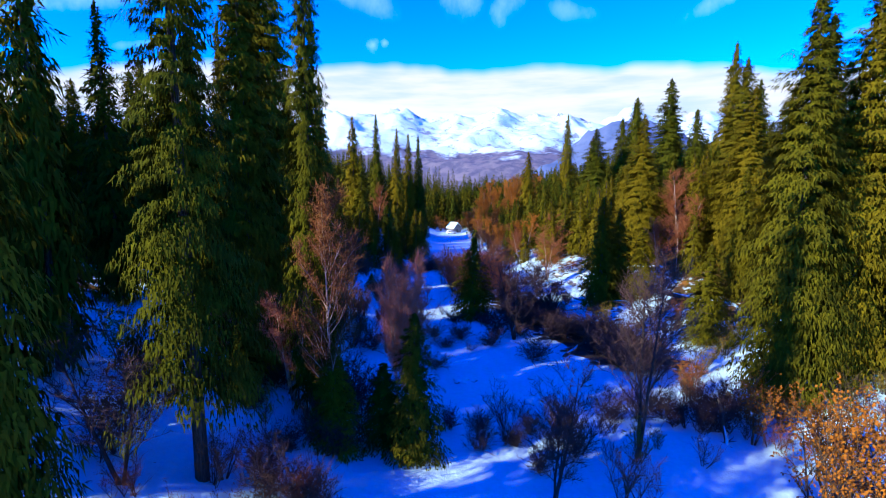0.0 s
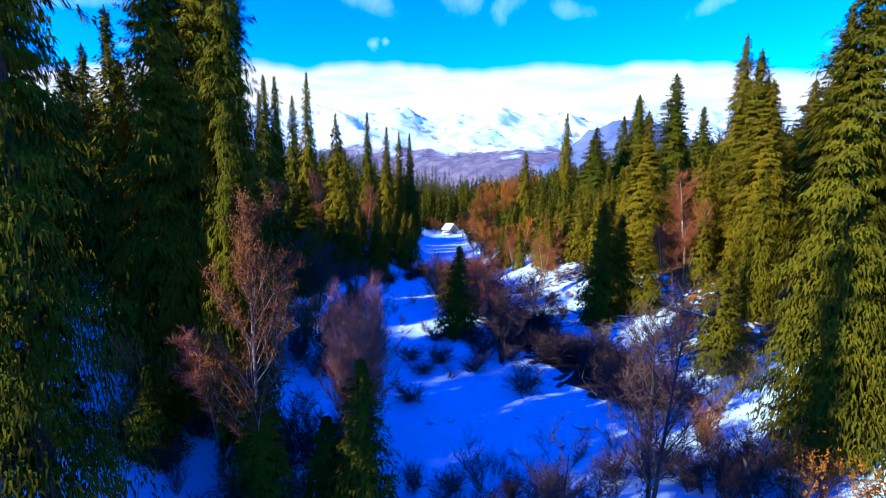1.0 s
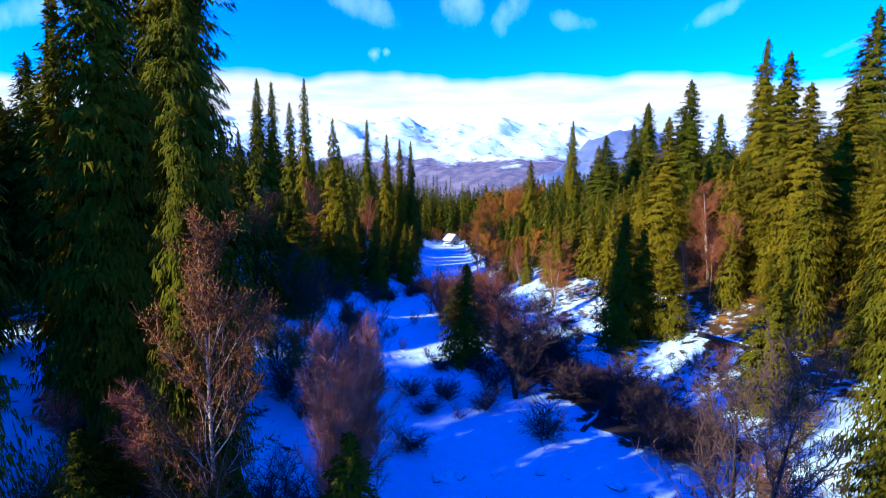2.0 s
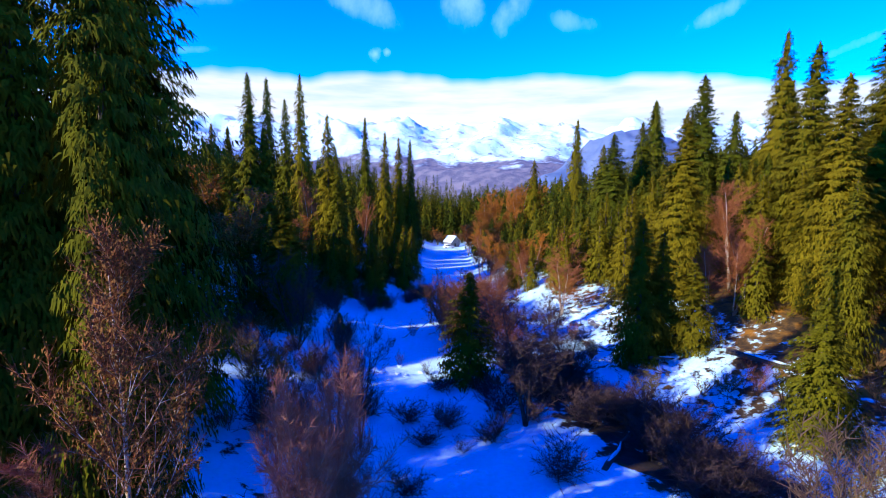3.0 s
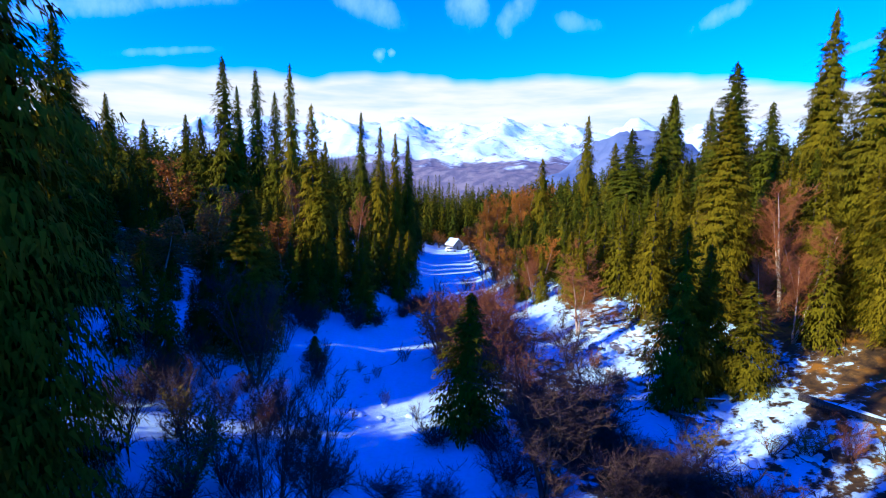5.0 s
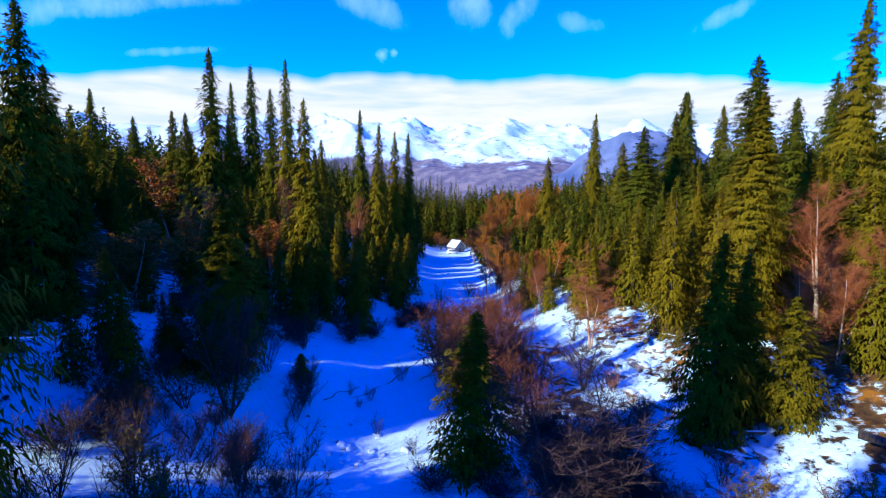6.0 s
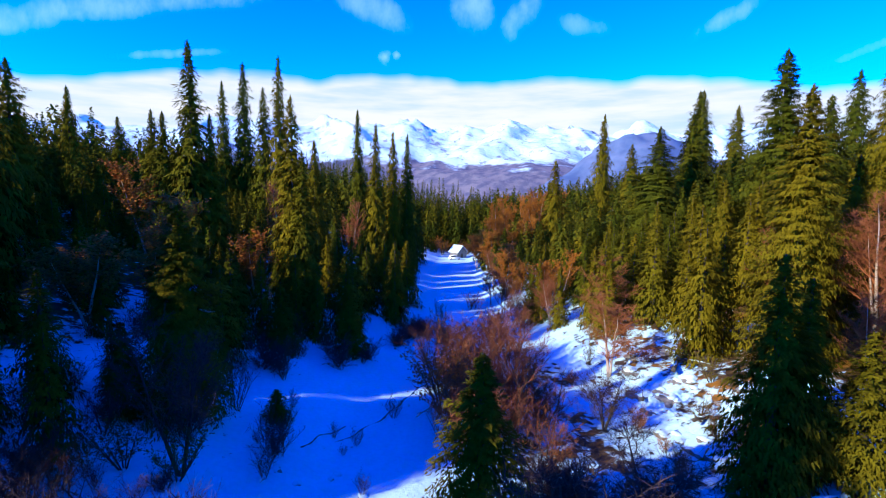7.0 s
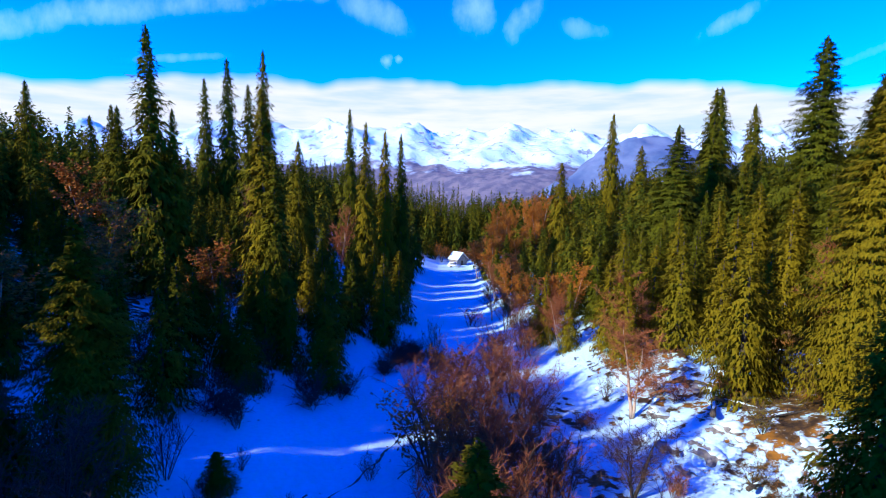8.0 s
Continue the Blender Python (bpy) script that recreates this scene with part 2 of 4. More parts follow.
class Shape:
    """Collects vertices and faces of one mesh."""

    def __init__(self):
        self.v, self.f, self.n = [], [], []

    def tube(self, points, radii, sides=5, twist=0.0):
        base = len(self.v)
        for i, p in enumerate(points):
            a, b = points[max(0, i - 1)], points[min(len(points) - 1, i + 1)]
            d = (Vector(b) - Vector(a)).normalized()
            u = d.orthogonal().normalized()
            w = d.cross(u)
            for k in range(sides):
                t = 2 * math.pi * k / sides + twist
                self.v.append(Vector(p) + (u * math.cos(t) + w * math.sin(t)) * radii[i])
        for i in range(len(points) - 1):
            for k in range(sides):
                a, b = base + i * sides + k, base + i * sides + (k + 1) % sides
                self.f.append((a, b, b + sides, a + sides))
        self.f.append(tuple(base + (len(points) - 1) * sides + k for k in range(sides)))
        self.f.append(tuple(base + k for k in reversed(range(sides))))

    def blade(self, p, q, width, rng):
        d = q - p
        s = d.cross(Vector((rng.uniform(-1, 1), rng.uniform(-1, 1), rng.uniform(-1, 1))))
        if s.length < 1e-6:
            s = d.orthogonal()
        s = s.normalized() * width * 0.5
        base = len(self.v)
        self.v += [p - s, p + s, q]
        self.f.append((base, base + 1, base + 2))

    def kite(self, p, d, side, width):
        base = len(self.v)
        mid = p + d * 0.45
        self.v += [p, mid + side * width, p + d, mid - side * width]
        self.f.append((base, base + 1, base + 2, base + 3))

    def spray(self, p, d, side, width, way):
        """A drooping spray of needles whose soft surface faces the given way."""
        base = len(self.v)
        if side.cross(d).dot(way) < 0:
            side = -side
        self.v += [p - side * width, p + side * width, p + d]
        self.f.append((base, base + 1, base + 2))
        self.n += [tuple(way)] * 3


# ---- ground ----
def clamp(v, a, b):
    return max(a, min(b, v))


def left_edge(y):
    return -5.0 + 3.5 * clamp((y - 95) / 45, 0, 1)


def right_edge(y):
    return clamp(21.0 - 0.17 * (y - 55), 8.5, 21.0)


def ground(x, y):
    """Height of the ground: a valley floor that falls away, between two wooded banks."""
    floor = -0.035 * (clamp(y, -200, 900) - 65)
    if x < left_edge(y):
        rise = 30 * math.tanh(0.30 * (left_edge(y) - x) / 30)
    elif x > right_edge(y):
        rise = 32 * math.tanh(0.30 * (x - right_edge(y)) / 32)
    else:
        rise = 0.0
    rise *= 1 - 0.85 * clamp((y - 300) / 600, 0, 1)
    rough = clamp(0.3 + rise * 0.25, 0, 1)
    bumps = noise.noise((x * 0.11, y * 0.11, 3.1)) * 1.1 + noise.noise((x * 0.35, y * 0.35, 7.7)) * 0.35
    fade = 1 - clamp((y - 400) / 300, 0, 1)
    off = (x - 13.0) * 0.94 + (y - 55.0) * 0.342 + 2.2 * noise.noise((x * 0.12, y * 0.12, 8.8))
    shaded_gully = 0.5 * math.exp(-(off / 1.6) ** 2) * clamp((16 - abs(y - 54)) / 5, 0, 1)
    hummock = 0.22 * fade * max(0.0, noise.noise((x * 0.55, y * 0.55, 5.5)))
    return floor + rise - shaded_gully + hummock + bumps * rough * fade + noise.noise((x * 0.05, y * 0.05, 1.3)) * 0.3 * fade


def spread(lo, hi, step, out, grow=1.16):
    """Even steps between lo and hi, then growing ones out to +-out."""
    mid = list(np.arange(lo, hi + 0.01, step))
    a, s = mid[-1], step
    while a < out:
        s *= grow
        a += s
        mid.append(a)
    a, s = mid[0], step
    while a > -out:
        s *= grow
        a -= s
        mid.insert(0, a)
    return mid


def sheet(name, xs, ys, height, mat):
    verts = [(x, y, height(x, y)) for y in ys for x in xs]
    n = len(xs)
    faces = [(j * n + i, j * n + i + 1, (j + 1) * n + i + 1, (j + 1) * n + i) for j in range(len(ys) - 1) for i in range(n - 1)]
    return mesh_object(name, verts, faces, mat, smooth=True)


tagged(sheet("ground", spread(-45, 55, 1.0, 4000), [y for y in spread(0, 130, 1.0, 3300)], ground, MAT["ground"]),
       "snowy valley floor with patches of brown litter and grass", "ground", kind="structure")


def mountain_height(x, y):
    back = clamp((y - 2050) / 1350, 0, 1)
    ridge, amp, f = 0.0, 1.0, 0.0019
    for k in range(7):
        ridge += amp * (1 - 2 * abs(noise.noise((x * f, y * f, 4.4 + k))))
        amp, f = amp * 0.55, f * 2.05
    roll = noise.noise((x * 0.0013, y * 0.0013, 9.1))
    return -45 + 400 * back ** 1.15 + 78 * back * ridge + 120 * roll * math.sin(math.pi * clamp(back * 1.15, 0, 1))


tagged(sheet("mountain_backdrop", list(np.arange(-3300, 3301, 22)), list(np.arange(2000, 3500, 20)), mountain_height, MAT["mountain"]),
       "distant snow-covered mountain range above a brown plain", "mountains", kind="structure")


# blue mixed into the forest colour stands in for haze over the distance
HAZY_HILL = material("hazed_forest_hill", plain_noise((0.075, 0.105, 0.21), (0.16, 0.185, 0.29), 0.012, 7.0), 0.9, 0.1, (0.5, 10.0))


def foothill(x0, x1, y, peak, lean):
    """A long wooded hill with an uneven back; lean says where along it the top lies."""
    def height(px, py):
        u = clamp((px - x0) / (x1 - x0), 0, 1)
        long = (u / lean) if u < lean else (1 - u) / (1 - lean)
        deep = math.cos(clamp((py - y) / 260, -1, 1) * math.pi / 2)
        rough = 1 + 0.34 * noise.noise((px * 0.004, py * 0.004, 2.2)) + 0.15 * noise.noise((px * 0.014, py * 0.014, 4.2)) + 0.06 * noise.noise((px * 0.04, py * 0.04, 1.2))
        return -50 + (peak + 50) * clamp(long, 0, 1) ** 0.55 * deep * rough
    return height


tagged(sheet("hill_backdrop", list(np.arange(190, 2000, 20)), list(np.arange(1340, 1870, 20)), foothill(235, 2000, 1600, 160, 0.13), HAZY_HILL),
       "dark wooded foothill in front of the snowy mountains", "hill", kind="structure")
tagged(sheet("hill_backdrop", list(np.arange(-2600, -1100, 20)), list(np.arange(1340, 1870, 20)), foothill(-2600, -1120, 1600, 300, 0.5), HAZY_HILL),
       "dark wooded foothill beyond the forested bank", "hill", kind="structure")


# ---- spruces ----
def spruce_crown(seed, height, radius, boughs, sprays, size, bottom=0.05, power=0.84, ragged=0.25, thin=1.0):
    """Boughs that wind up the stem, each one hung with drooping sprays that overlap like a thatch."""
    rng = random.Random(seed)
    s = Shape()
    for k in range(boughs):
        u = bottom + (0.985 - bottom) * (1 - (1 - (k + rng.random()) / boughs) ** 0.80)
        z, a = height * u, 2.39996 * k + rng.uniform(-0.5, 0.5)
        wide = radius * min(1.0, 1.28 * (1 - u) ** power) * clamp(0.78 + (u - bottom) * 4, 0.7, 1)
        out = Vector((math.cos(a), math.sin(a), 0))
        across = Vector((-out.y, out.x, 0))
        loose = clamp((u - 0.35) * 1.8, 0, 1)
        length = max(0.20, wide * rng.uniform(0.72 - 0.28 * loose, 1.08 + 0.30 * loose) * (1 + (1.6 + 1.4 * loose) * ragged * noise.noise((out.x * 1.6, out.y * 1.6, z * 0.45 + seed))))
        lift, droop = rng.uniform(0.0, 0.25) + 0.35 * u, rng.uniform(0.35, 0.70) * (1.1 - 0.6 * u)
        fan = rng.uniform(0.16, 0.30)
        for j in range(sprays):
            t = 1.0 - 0.72 * ((j + rng.random()) / sprays) ** 1.3
            off = rng.uniform(-1, 1) * fan * length * (0.4 + 0.6 * math.sin(math.pi * min(1, t * 0.85)))
            p = out * (length * t) + across * off + Vector((0, 0, z + length * (lift * t - droop * t * t) + rng.uniform(-0.3, 0.3) * size))
            d = out * (rng.uniform(-0.05, 0.55) + loose * 0.45) * t + across * rng.uniform(-0.30, 0.30) * (1 + loose) - Vector((0, 0, rng.uniform(0.4, 1.1) - loose * rng.uniform(0.0, 0.9)))
            d = d.normalized() * size * rng.uniform(0.6, 1.4) * (0.28 + 0.72 * min(1, length / 2.0))
            side = (across + out * rng.uniform(-0.5, 0.5) + Vector((0, 0, rng.uniform(-0.3, 0.3)))).normalized()
            way = out * 0.8 + across * (rng.uniform(-0.4, 0.4) + off / max(0.3, length)) + Vector((0, 0, rng.uniform(0.05, 0.55)))
            s.spray(p, d, side, size * thin * rng.uniform(0.14, 0.26), way.normalized())
    for k in range(6):
        s.kite(Vector((0, 0, height * 0.965)), Vector((rng.uniform(-0.1, 0.1), rng.uniform(-0.1, 0.1), height * 0.035)), Vector((math.cos(k), math.sin(k), 0)), 0.10)
        s.n += [(math.sin(k), -math.cos(k), 0.2)] * 4
    return s


# kind: natural height, radius, then crown settings by detail
SPRUCE = {
    "hi": (32.0, 2.6, dict(boughs=1050, sprays=44, size=0.38, thin=0.74)),
    "mid": (32.0, 2.5, dict(boughs=540, sprays=13, size=0.82, thin=0.74)),
    "hi_wide": (32.0, 4.0, dict(boughs=1000, sprays=50, size=0.44, thin=0.76, ragged=0.35)),
    "hi_bare": (32.0, 4.0, dict(boughs=450, sprays=96, size=0.34, thin=0.78, ragged=0.5, bottom=0.15)),
    "mid_wide": (26.0, 3.7, dict(boughs=600, sprays=19, size=0.66, thin=0.78)),
    "young_hi": (12.0, 1.8, dict(boughs=480, sprays=26, size=0.36, thin=0.70, bottom=0.03, power=0.9)),
    "young": (12.0, 1.9, dict(boughs=300, sprays=13, size=0.50, thin=0.78, bottom=0.03, power=0.9)),
}
PROTO, TREES = {}, []


def spruce_label(height):
    if height > 26:
        return "tall narrow green spruce with drooping branches on the bank"
    if height > 15:
        return "mid-sized dense green spruce in the valley forest"
    return "young olive-green conical spruce standing in snow"


def spruce(x, y, height, radius, detail="mid", variant=0, sink=0.3):
    if detail in ("hi", "mid") and radius > 0.112 * height:
        detail += "_wide"
    natural, wide, settings = SPRUCE[detail]
    key = (detail, variant)
    s = Vector((radius / wide, radius / wide, height / natural))
    turn = Euler((0, 0, random.uniform(0, 6.28)))
    where = Vector((x, y, ground(x, y) - sink))
    if key not in PROTO:
        root = new("spruce")
        shape = spruce_crown(11 + 7 * variant + len(detail) * 31, natural, wide, **settings)
        mesh_object("crown", shape.v, shape.f, MAT["needles"], root, normals=shape.n)
        stem = Shape()
        stem.tube([(0, 0, natural * k / 6) for k in range(7)], [wide * 0.11 * (1 - k / 6.3) + 0.02 for k in range(7)], 7)
        mesh_object("trunk", stem.v, stem.f, MAT["bark"], root, smooth=True)
        PROTO[key] = root
        root.matrix_basis = Matrix.LocRotScale(where, turn, s)
    else:
        p = PROTO[key]
        ratio = Vector((s.x / p.scale.x, s.y / p.scale.y, s.z / p.scale.z))
        root = copy_thing(p, Matrix.LocRotScale(where, turn, ratio))
    tagged(root, spruce_label(height), "spruce tree", "spruces of the valley")
    TREES.append((x, y, radius))
    return root


def top_at(x, y, z):
    return z - ground(x, y)


# tall spruces of the left bank: place, height of the top, radius
random.seed(5)
spruce(-11.2, 11.0, 31, 2.0, "hi", 0)
spruce(-11.3, 21.6, 33, 2.9, "hi_bare", 1)
spruce(-13.0, 33.0, 34, 2.6, "hi", 2)
spruce(-8.1, 30.2, top_at(-8.1, 30.2, 35), 1.8, "hi", 0)
spruce(-15.3, 42.5, top_at(-15.3, 42.5, 42), 4.8, "hi", 1)
spruce(-27.4, 41.2, top_at(-27.4, 41.2, 31.5), 2.4, "mid", 2)
# eight unseen spruces, added to shade the lone spruce, left bank and floor
spruce(-44.3, 30.8, 29.0, 2.0, "mid", 0)
for x, y, h in ((-38.0, 30.0, 27.0), (-36.0, 26.5, 26.0), (-24.0, 16.0, 14.0), (-22.5, 20.5, 13.0), (-27.0, 13.5, 15.0), (-21.0, 2.0, 20.0), (-22.0, 7.0, 19.0)):
    spruce(x, y, h, 2.6, "mid", int(y) % 3)
spruce(-19.0, 38.5, top_at(-19, 38.5, 28.5), 2.3, "mid", 1)
spruce(-23.6, 54.3, top_at(-23.6, 54.3, 34), 2.0, "hi", 0)
spruce(-33.6, 57.0, top_at(-33.6, 57, 31.0), 3.2, "mid", 1)
spruce(-39.1, 71.3, top_at(-39.1, 71.3, 32.7), 4.1, "mid", 0)
spruce(-38.0, 77.5, top_at(-38, 77.5, 35), 4.1, "mid", 1)
spruce(-51.8, 97.4, top_at(-51.8, 97.4, 33.7), 3.8, "mid", 2)
spruce(-31.0, 100.1, top_at(-31, 100.1, 36.7), 3.2, "mid", 2)
spruce(-29.3, 101.5, top_at(-29.3, 101.5, 28), 2.3, "mid", 0)
spruce(-34.5, 99.8, top_at(-34.5, 99.8, 28.0), 2.8, "mid", 1)
spruce(-51.2, 153.2, top_at(-51.2, 153.2, 42.9), 2.8, "mid", 0)
spruce(-47.5, 156.2, top_at(-47.5, 156.2, 47.8), 3.6, "mid", 1)
spruce(-41.4, 152.3, top_at(-41.4, 152.3, 41.4), 3.4, "mid", 2)
spruce(-34.9, 144.1, top_at(-34.9, 144.1, 46.2), 3.0, "mid", 0)
spruce(-17.4, 97.3, top_at(-17.4, 97.3, 29.7), 2.8, "mid", 1)
spruce(-15.6, 95.5, top_at(-15.6, 95.5, 23), 2.3, "mid", 1)
spruce(-21.2, 160.0, top_at(-21.2, 160, 37.9), 3.0, "mid", 2)
spruce(-11.6, 126.5, top_at(-11.6, 126.5, 30.2), 2.5, "mid", 0)
spruce(-9.0, 130.5, top_at(-9.0, 130.5, 29.5), 2.4, "mid", 1)
spruce(-6.6, 133.4, top_at(-6.6, 133.4, 29.3), 2.4, "mid", 2)
spruce(-22.4, 125.5, top_at(-22.4, 125.5, 27.2), 2.9, "mid", 0)
spruce(-67.8, 141.0, top_at(-67.8, 141, 33.0), 3.1, "mid", 1)
spruce(-41.3, 108.8, top_at(-41.3, 108.8, 29.6), 2.6, "mid", 2)
spruce(-62.0, 120.0, top_at(-62, 120, 35.0), 2.6, "mid", 0)
# right bank
spruce(42.0, 170.5, top_at(42, 170.5, 39.1), 3.8, "mid", 2)
spruce(37.1, 122.3, top_at(37.1, 122.3, 29.8), 4.7, "hi", 0)
spruce(48.5, 108.8, top_at(48.5, 108.8, 38.8), 5.2, "hi", 1)
spruce(52.9, 105.8, top_at(52.9, 105.8, 32.1), 4.2, "mid", 0)
spruce(59.8, 156.7, top_at(59.8, 156.7, 42.6), 5.1, "mid", 2)
spruce(55.6, 98.0, top_at(55.6, 98, 43.4), 3.8, "hi", 0)
spruce(45.8, 77.4, top_at(45.8, 77.4, 35.7), 4.4, "hi", 1)
spruce(38.8, 63.5, top_at(38.8, 63.5, 29.0), 4.0, "hi", 2)
spruce(47.4, 68.8, top_at(47.4, 68.8, 30.1), 4.1, "hi", 0)
spruce(31.0, 78.0, top_at(31, 78, 27.5), 3.8, "hi", 1)
spruce(56.0, 147.3, top_at(56, 147.3, 40.8), 4.6, "mid", 0)
spruce(45.7, 129.1, top_at(45.7, 129.1, 33.1), 4.7, "mid", 1)
spruce(55.8, 187.9, top_at(55.8, 187.9, 33.2), 4.2, "mid", 2)
spruce(25.8, 152.0, top_at(25.8, 152, 26.0), 3.5, "mid", 0)
spruce(79.0, 174.8, top_at(79, 174.8, 42.6), 4.6, "mid", 1)
spruce(100.6, 162.3, top_at(100.6, 162.3, 49.1), 5.1, "mid", 2)
spruce(71.7, 95.7, top_at(71.7, 95.7, 47.8), 5.5, "hi", 0)
spruce(23.5, 32.5, top_at(23.5, 32.5, 30.0), 3.5, "hi", 2)
spruce(28.5, 34.0, top_at(28.5, 34, 31.0), 3.8, "hi", 0)
# lone trees of the valley floor
spruce(3.8, 60.3, top_at(3.8, 60.3, 10.6), 3.1, "young_hi", 0)
spruce(20.9, 64.4, top_at(20.9, 64.4, 15.3), 3.0, "young_hi", 1)
spruce(23.6, 65.8, 12.5, 2.9, "young_hi", 0)
spruce(26.0, 64.0, 9.0, 2.7, "young_hi", 1)
spruce(25.4, 46.4, top_at(25.4, 46.4, 11.5), 2.7, "young_hi", 0)
spruce(-1.6, 26.8, top_at(-1.6, 26.8, 10.2), 1.9, "young_hi", 1)
spruce(-3.6, 28.6, 5.5, 1.8, "young_hi", 0)
spruce(-6.3, 27.4, 6.5, 1.8, "young_hi", 1)
spruce(-12.6, 29.6, 5.0, 1.7, "young_hi", 0)
spruce(-15.2, 67.7, top_at(-15.2, 67.7, 17.6), 3.0, "hi", 0)


# woods that fill both banks
def free(x, y, gap):
    return all((x - a) ** 2 + (y - b) ** 2 > (gap + 0.4 * r) ** 2 for a, b, r in TREES)


def lone(x, y):
    """Distance from the line of flight."""
    return math.hypot(x - clamp(x, 0, 3), y - clamp(y, 0, 45))


far_left, far_right = Shape(), Shape()
SMALL = [spruce_crown(900 + k, 16.0, 2.1, 70, 5, 1.4, thin=0.9) for k in range(5)]
FINER = [spruce_crown(950 + k, 16.0, 2.1, 190, 7, 0.85, thin=0.82) for k in range(5)]
SPIRE = [spruce_crown(980 + k, 30.0, 2.2, 150, 4, 1.25, thin=0.85, ragged=0.15) for k in range(4)]


def small_tree(s, x, y, height, radius, rng):
    if height > 22 and y > 200:
        crown, wide, tall = SPIRE[rng.randrange(4)], 2.2, 30.0
    else:
        crown, wide, tall = (FINER if lone(x, y) < 120 and abs(x) < 0.9 * y + 3 else SMALL)[rng.randrange(5)], 2.1, 16.0
    base, a = len(s.v), rng.uniform(0, 6.28)
    ca, sa, kr, kh = math.cos(a), math.sin(a), radius / wide, height / tall
    z0 = ground(x, y) - 0.3
    s.v += [(x + kr * (v.x * ca - v.y * sa), y + kr * (v.x * sa + v.y * ca), z0 + v.z * kh) for v in crown.v]
    s.f += [tuple(i + base for i in f) for f in crown.f]
    s.n += [(nx * ca - ny * sa, nx * sa + ny * ca, nz) for nx, ny, nz in crown.n]


SITES = []


# gaps in the wood, along which the sun comes in: a point on each, half its width, and the height down to which it is lit
GAPS = ((-2, 61.2, 4.0, 0.6), (-11.3, 21.6, 5.0, 9), (-6.5, 29.0, 3.6, 3), (22.5, 39.8, 2.2, 1), (-27, 79, 3.0, 8), (6, 35.4, 1.0, 0.5), (-18, 95, 3.0, 13), (-25.4, 66.3, 1.2, 5),
        (0, 84.6, 0.9, -1), (4, 203, 7.0, -5), (24, 61, 2.6, 0.5), (26, 46.6, 2.6, 3.0), (24, 83, 4.5, 0), (32, 74, 3.0, 6))


def in_gap(x, y, top):
    for gx, gy, half, low in GAPS:
        along = (x - gx) * SUN_AZ.x + (y - gy) * SUN_AZ.y
        off = abs((x - gx) * SUN_AZ.y - (y - gy) * SUN_AZ.x)
        if along > 2 and off < half and top > low + along * math.tan(SUN_EL):
            return True
    return False


def fill(x0, x1, y0, y1, gap, low, high, seed, keep, grow=260, ceiling=None):
    """Sites for trees of the woods, spaced out more widely in the distance."""
    rng = random.Random(seed)
    y = y0
    while y < y1:
        step = gap * (1 + max(0, y - 120) / grow)
        x = x0
        while x < x1:
            px, py = x + rng.uniform(-0.45, 0.45) * step, y + rng.uniform(-0.45, 0.45) * step
            h = rng.uniform(low, high) * (0.85 + 0.5 * noise.noise((px * 0.05, py * 0.05, seed)))
            if ceiling:
                h = min(h, (ceiling(px) - ground(px, py)) * rng.uniform(0.72, 1.0))
            fat = rng.uniform(0.065, 0.09) if h > 24 else rng.uniform(0.135, 0.19) if h > 14 else rng.uniform(0.18, 0.24)
            x += step
            if h > 4 and keep(px, py) and free(px, py, 1.6) and not in_gap(px, py, ground(px, py) + h):
                SITES.append((lone(px, py) + (300 if abs(px) > 0.9 * py + 3 else 0), px, py, h, h * fat, rng.randrange(3)))
                TREES.append((px, py, 1.5))
        y += step


# two strips of wood, largely out of view, added to shade the left bank
fill(-95, -28, 30, 60, 4.8, 18, 25, 15, lambda x, y: -x > 0.95 * (y - 40) + 2)
fill(-95, -30, 60, 108, 3.9, 12, 17, 14, lambda x, y: -x > 0.95 * (y - 40) + 2)
fill(-150, -5, 60, 420, 4.6, 9, 23, 3, lambda x, y: x < left_edge(y) - 11 + 10.5 * clamp((y - 84) / 22, 0, 1) - 4 * noise.noise((x * 0.1, y * 0.1, 2)) and x > -62 - y * 0.38,
     ceiling=lambda x: 13 + 0.26 * max(0, -x - 20) + 0.25 * clamp(-x - 50, 0, 30), grow=170)
fill(12, 160, 56, 420, 4.7, 12, 25, 4, lambda x, y: x > max(right_edge(y) + 3, 37 - 0.48 * max(0, y - 60)) and x < 52 + y * 0.44, ceiling=lambda x: 3 + 0.5 * x if x < 40 else 23 + 0.2 * (x - 40), grow=150)
fill(-70, 50, 226, 330, 3.7, 26, 36, 6, lambda x, y: True, ceiling=lambda x: 26 - 0.2 * (x + 8))
fill(-30, -8, 60, 84, 6.0, 6, 12, 12, lambda x, y: x < left_edge(y) - (4 if y < 58 else 11) and lone(x, y) > 12)
# wood beside and behind the camera, nearly all unseen, added for its shadows
fill(-80, -20, -60, 32, 6.5, 22, 31, 8, lambda x, y: lone(x, y) > 19)
fill(34, 80, -30, 56, 7.5, 14, 26, 9, lambda x, y: True)
SITES.sort()
for i, (d, x, y, h, r, pick) in enumerate(SITES):
    if i >= 235:
        small_tree(far_left if x < 3 else far_right, x, y, h, r, random)
    elif h > 14:
        spruce(x, y, h, r, "mid", pick)
    else:
        spruce(x, y, h, r, "young", pick % 2)
tagged(mesh_object("far_woods", far_left.v, far_left.f, MAT["needles_far"], normals=far_left.n), "dense dark green spruce forest on the far bank, with unseen trees added for shade", "forest", kind="stuff")
tagged(mesh_object("far_woods", far_right.v, far_right.f, MAT["needles_far"], normals=far_right.n), "dense olive-green spruce forest on the far slope", "forest", kind="stuff")


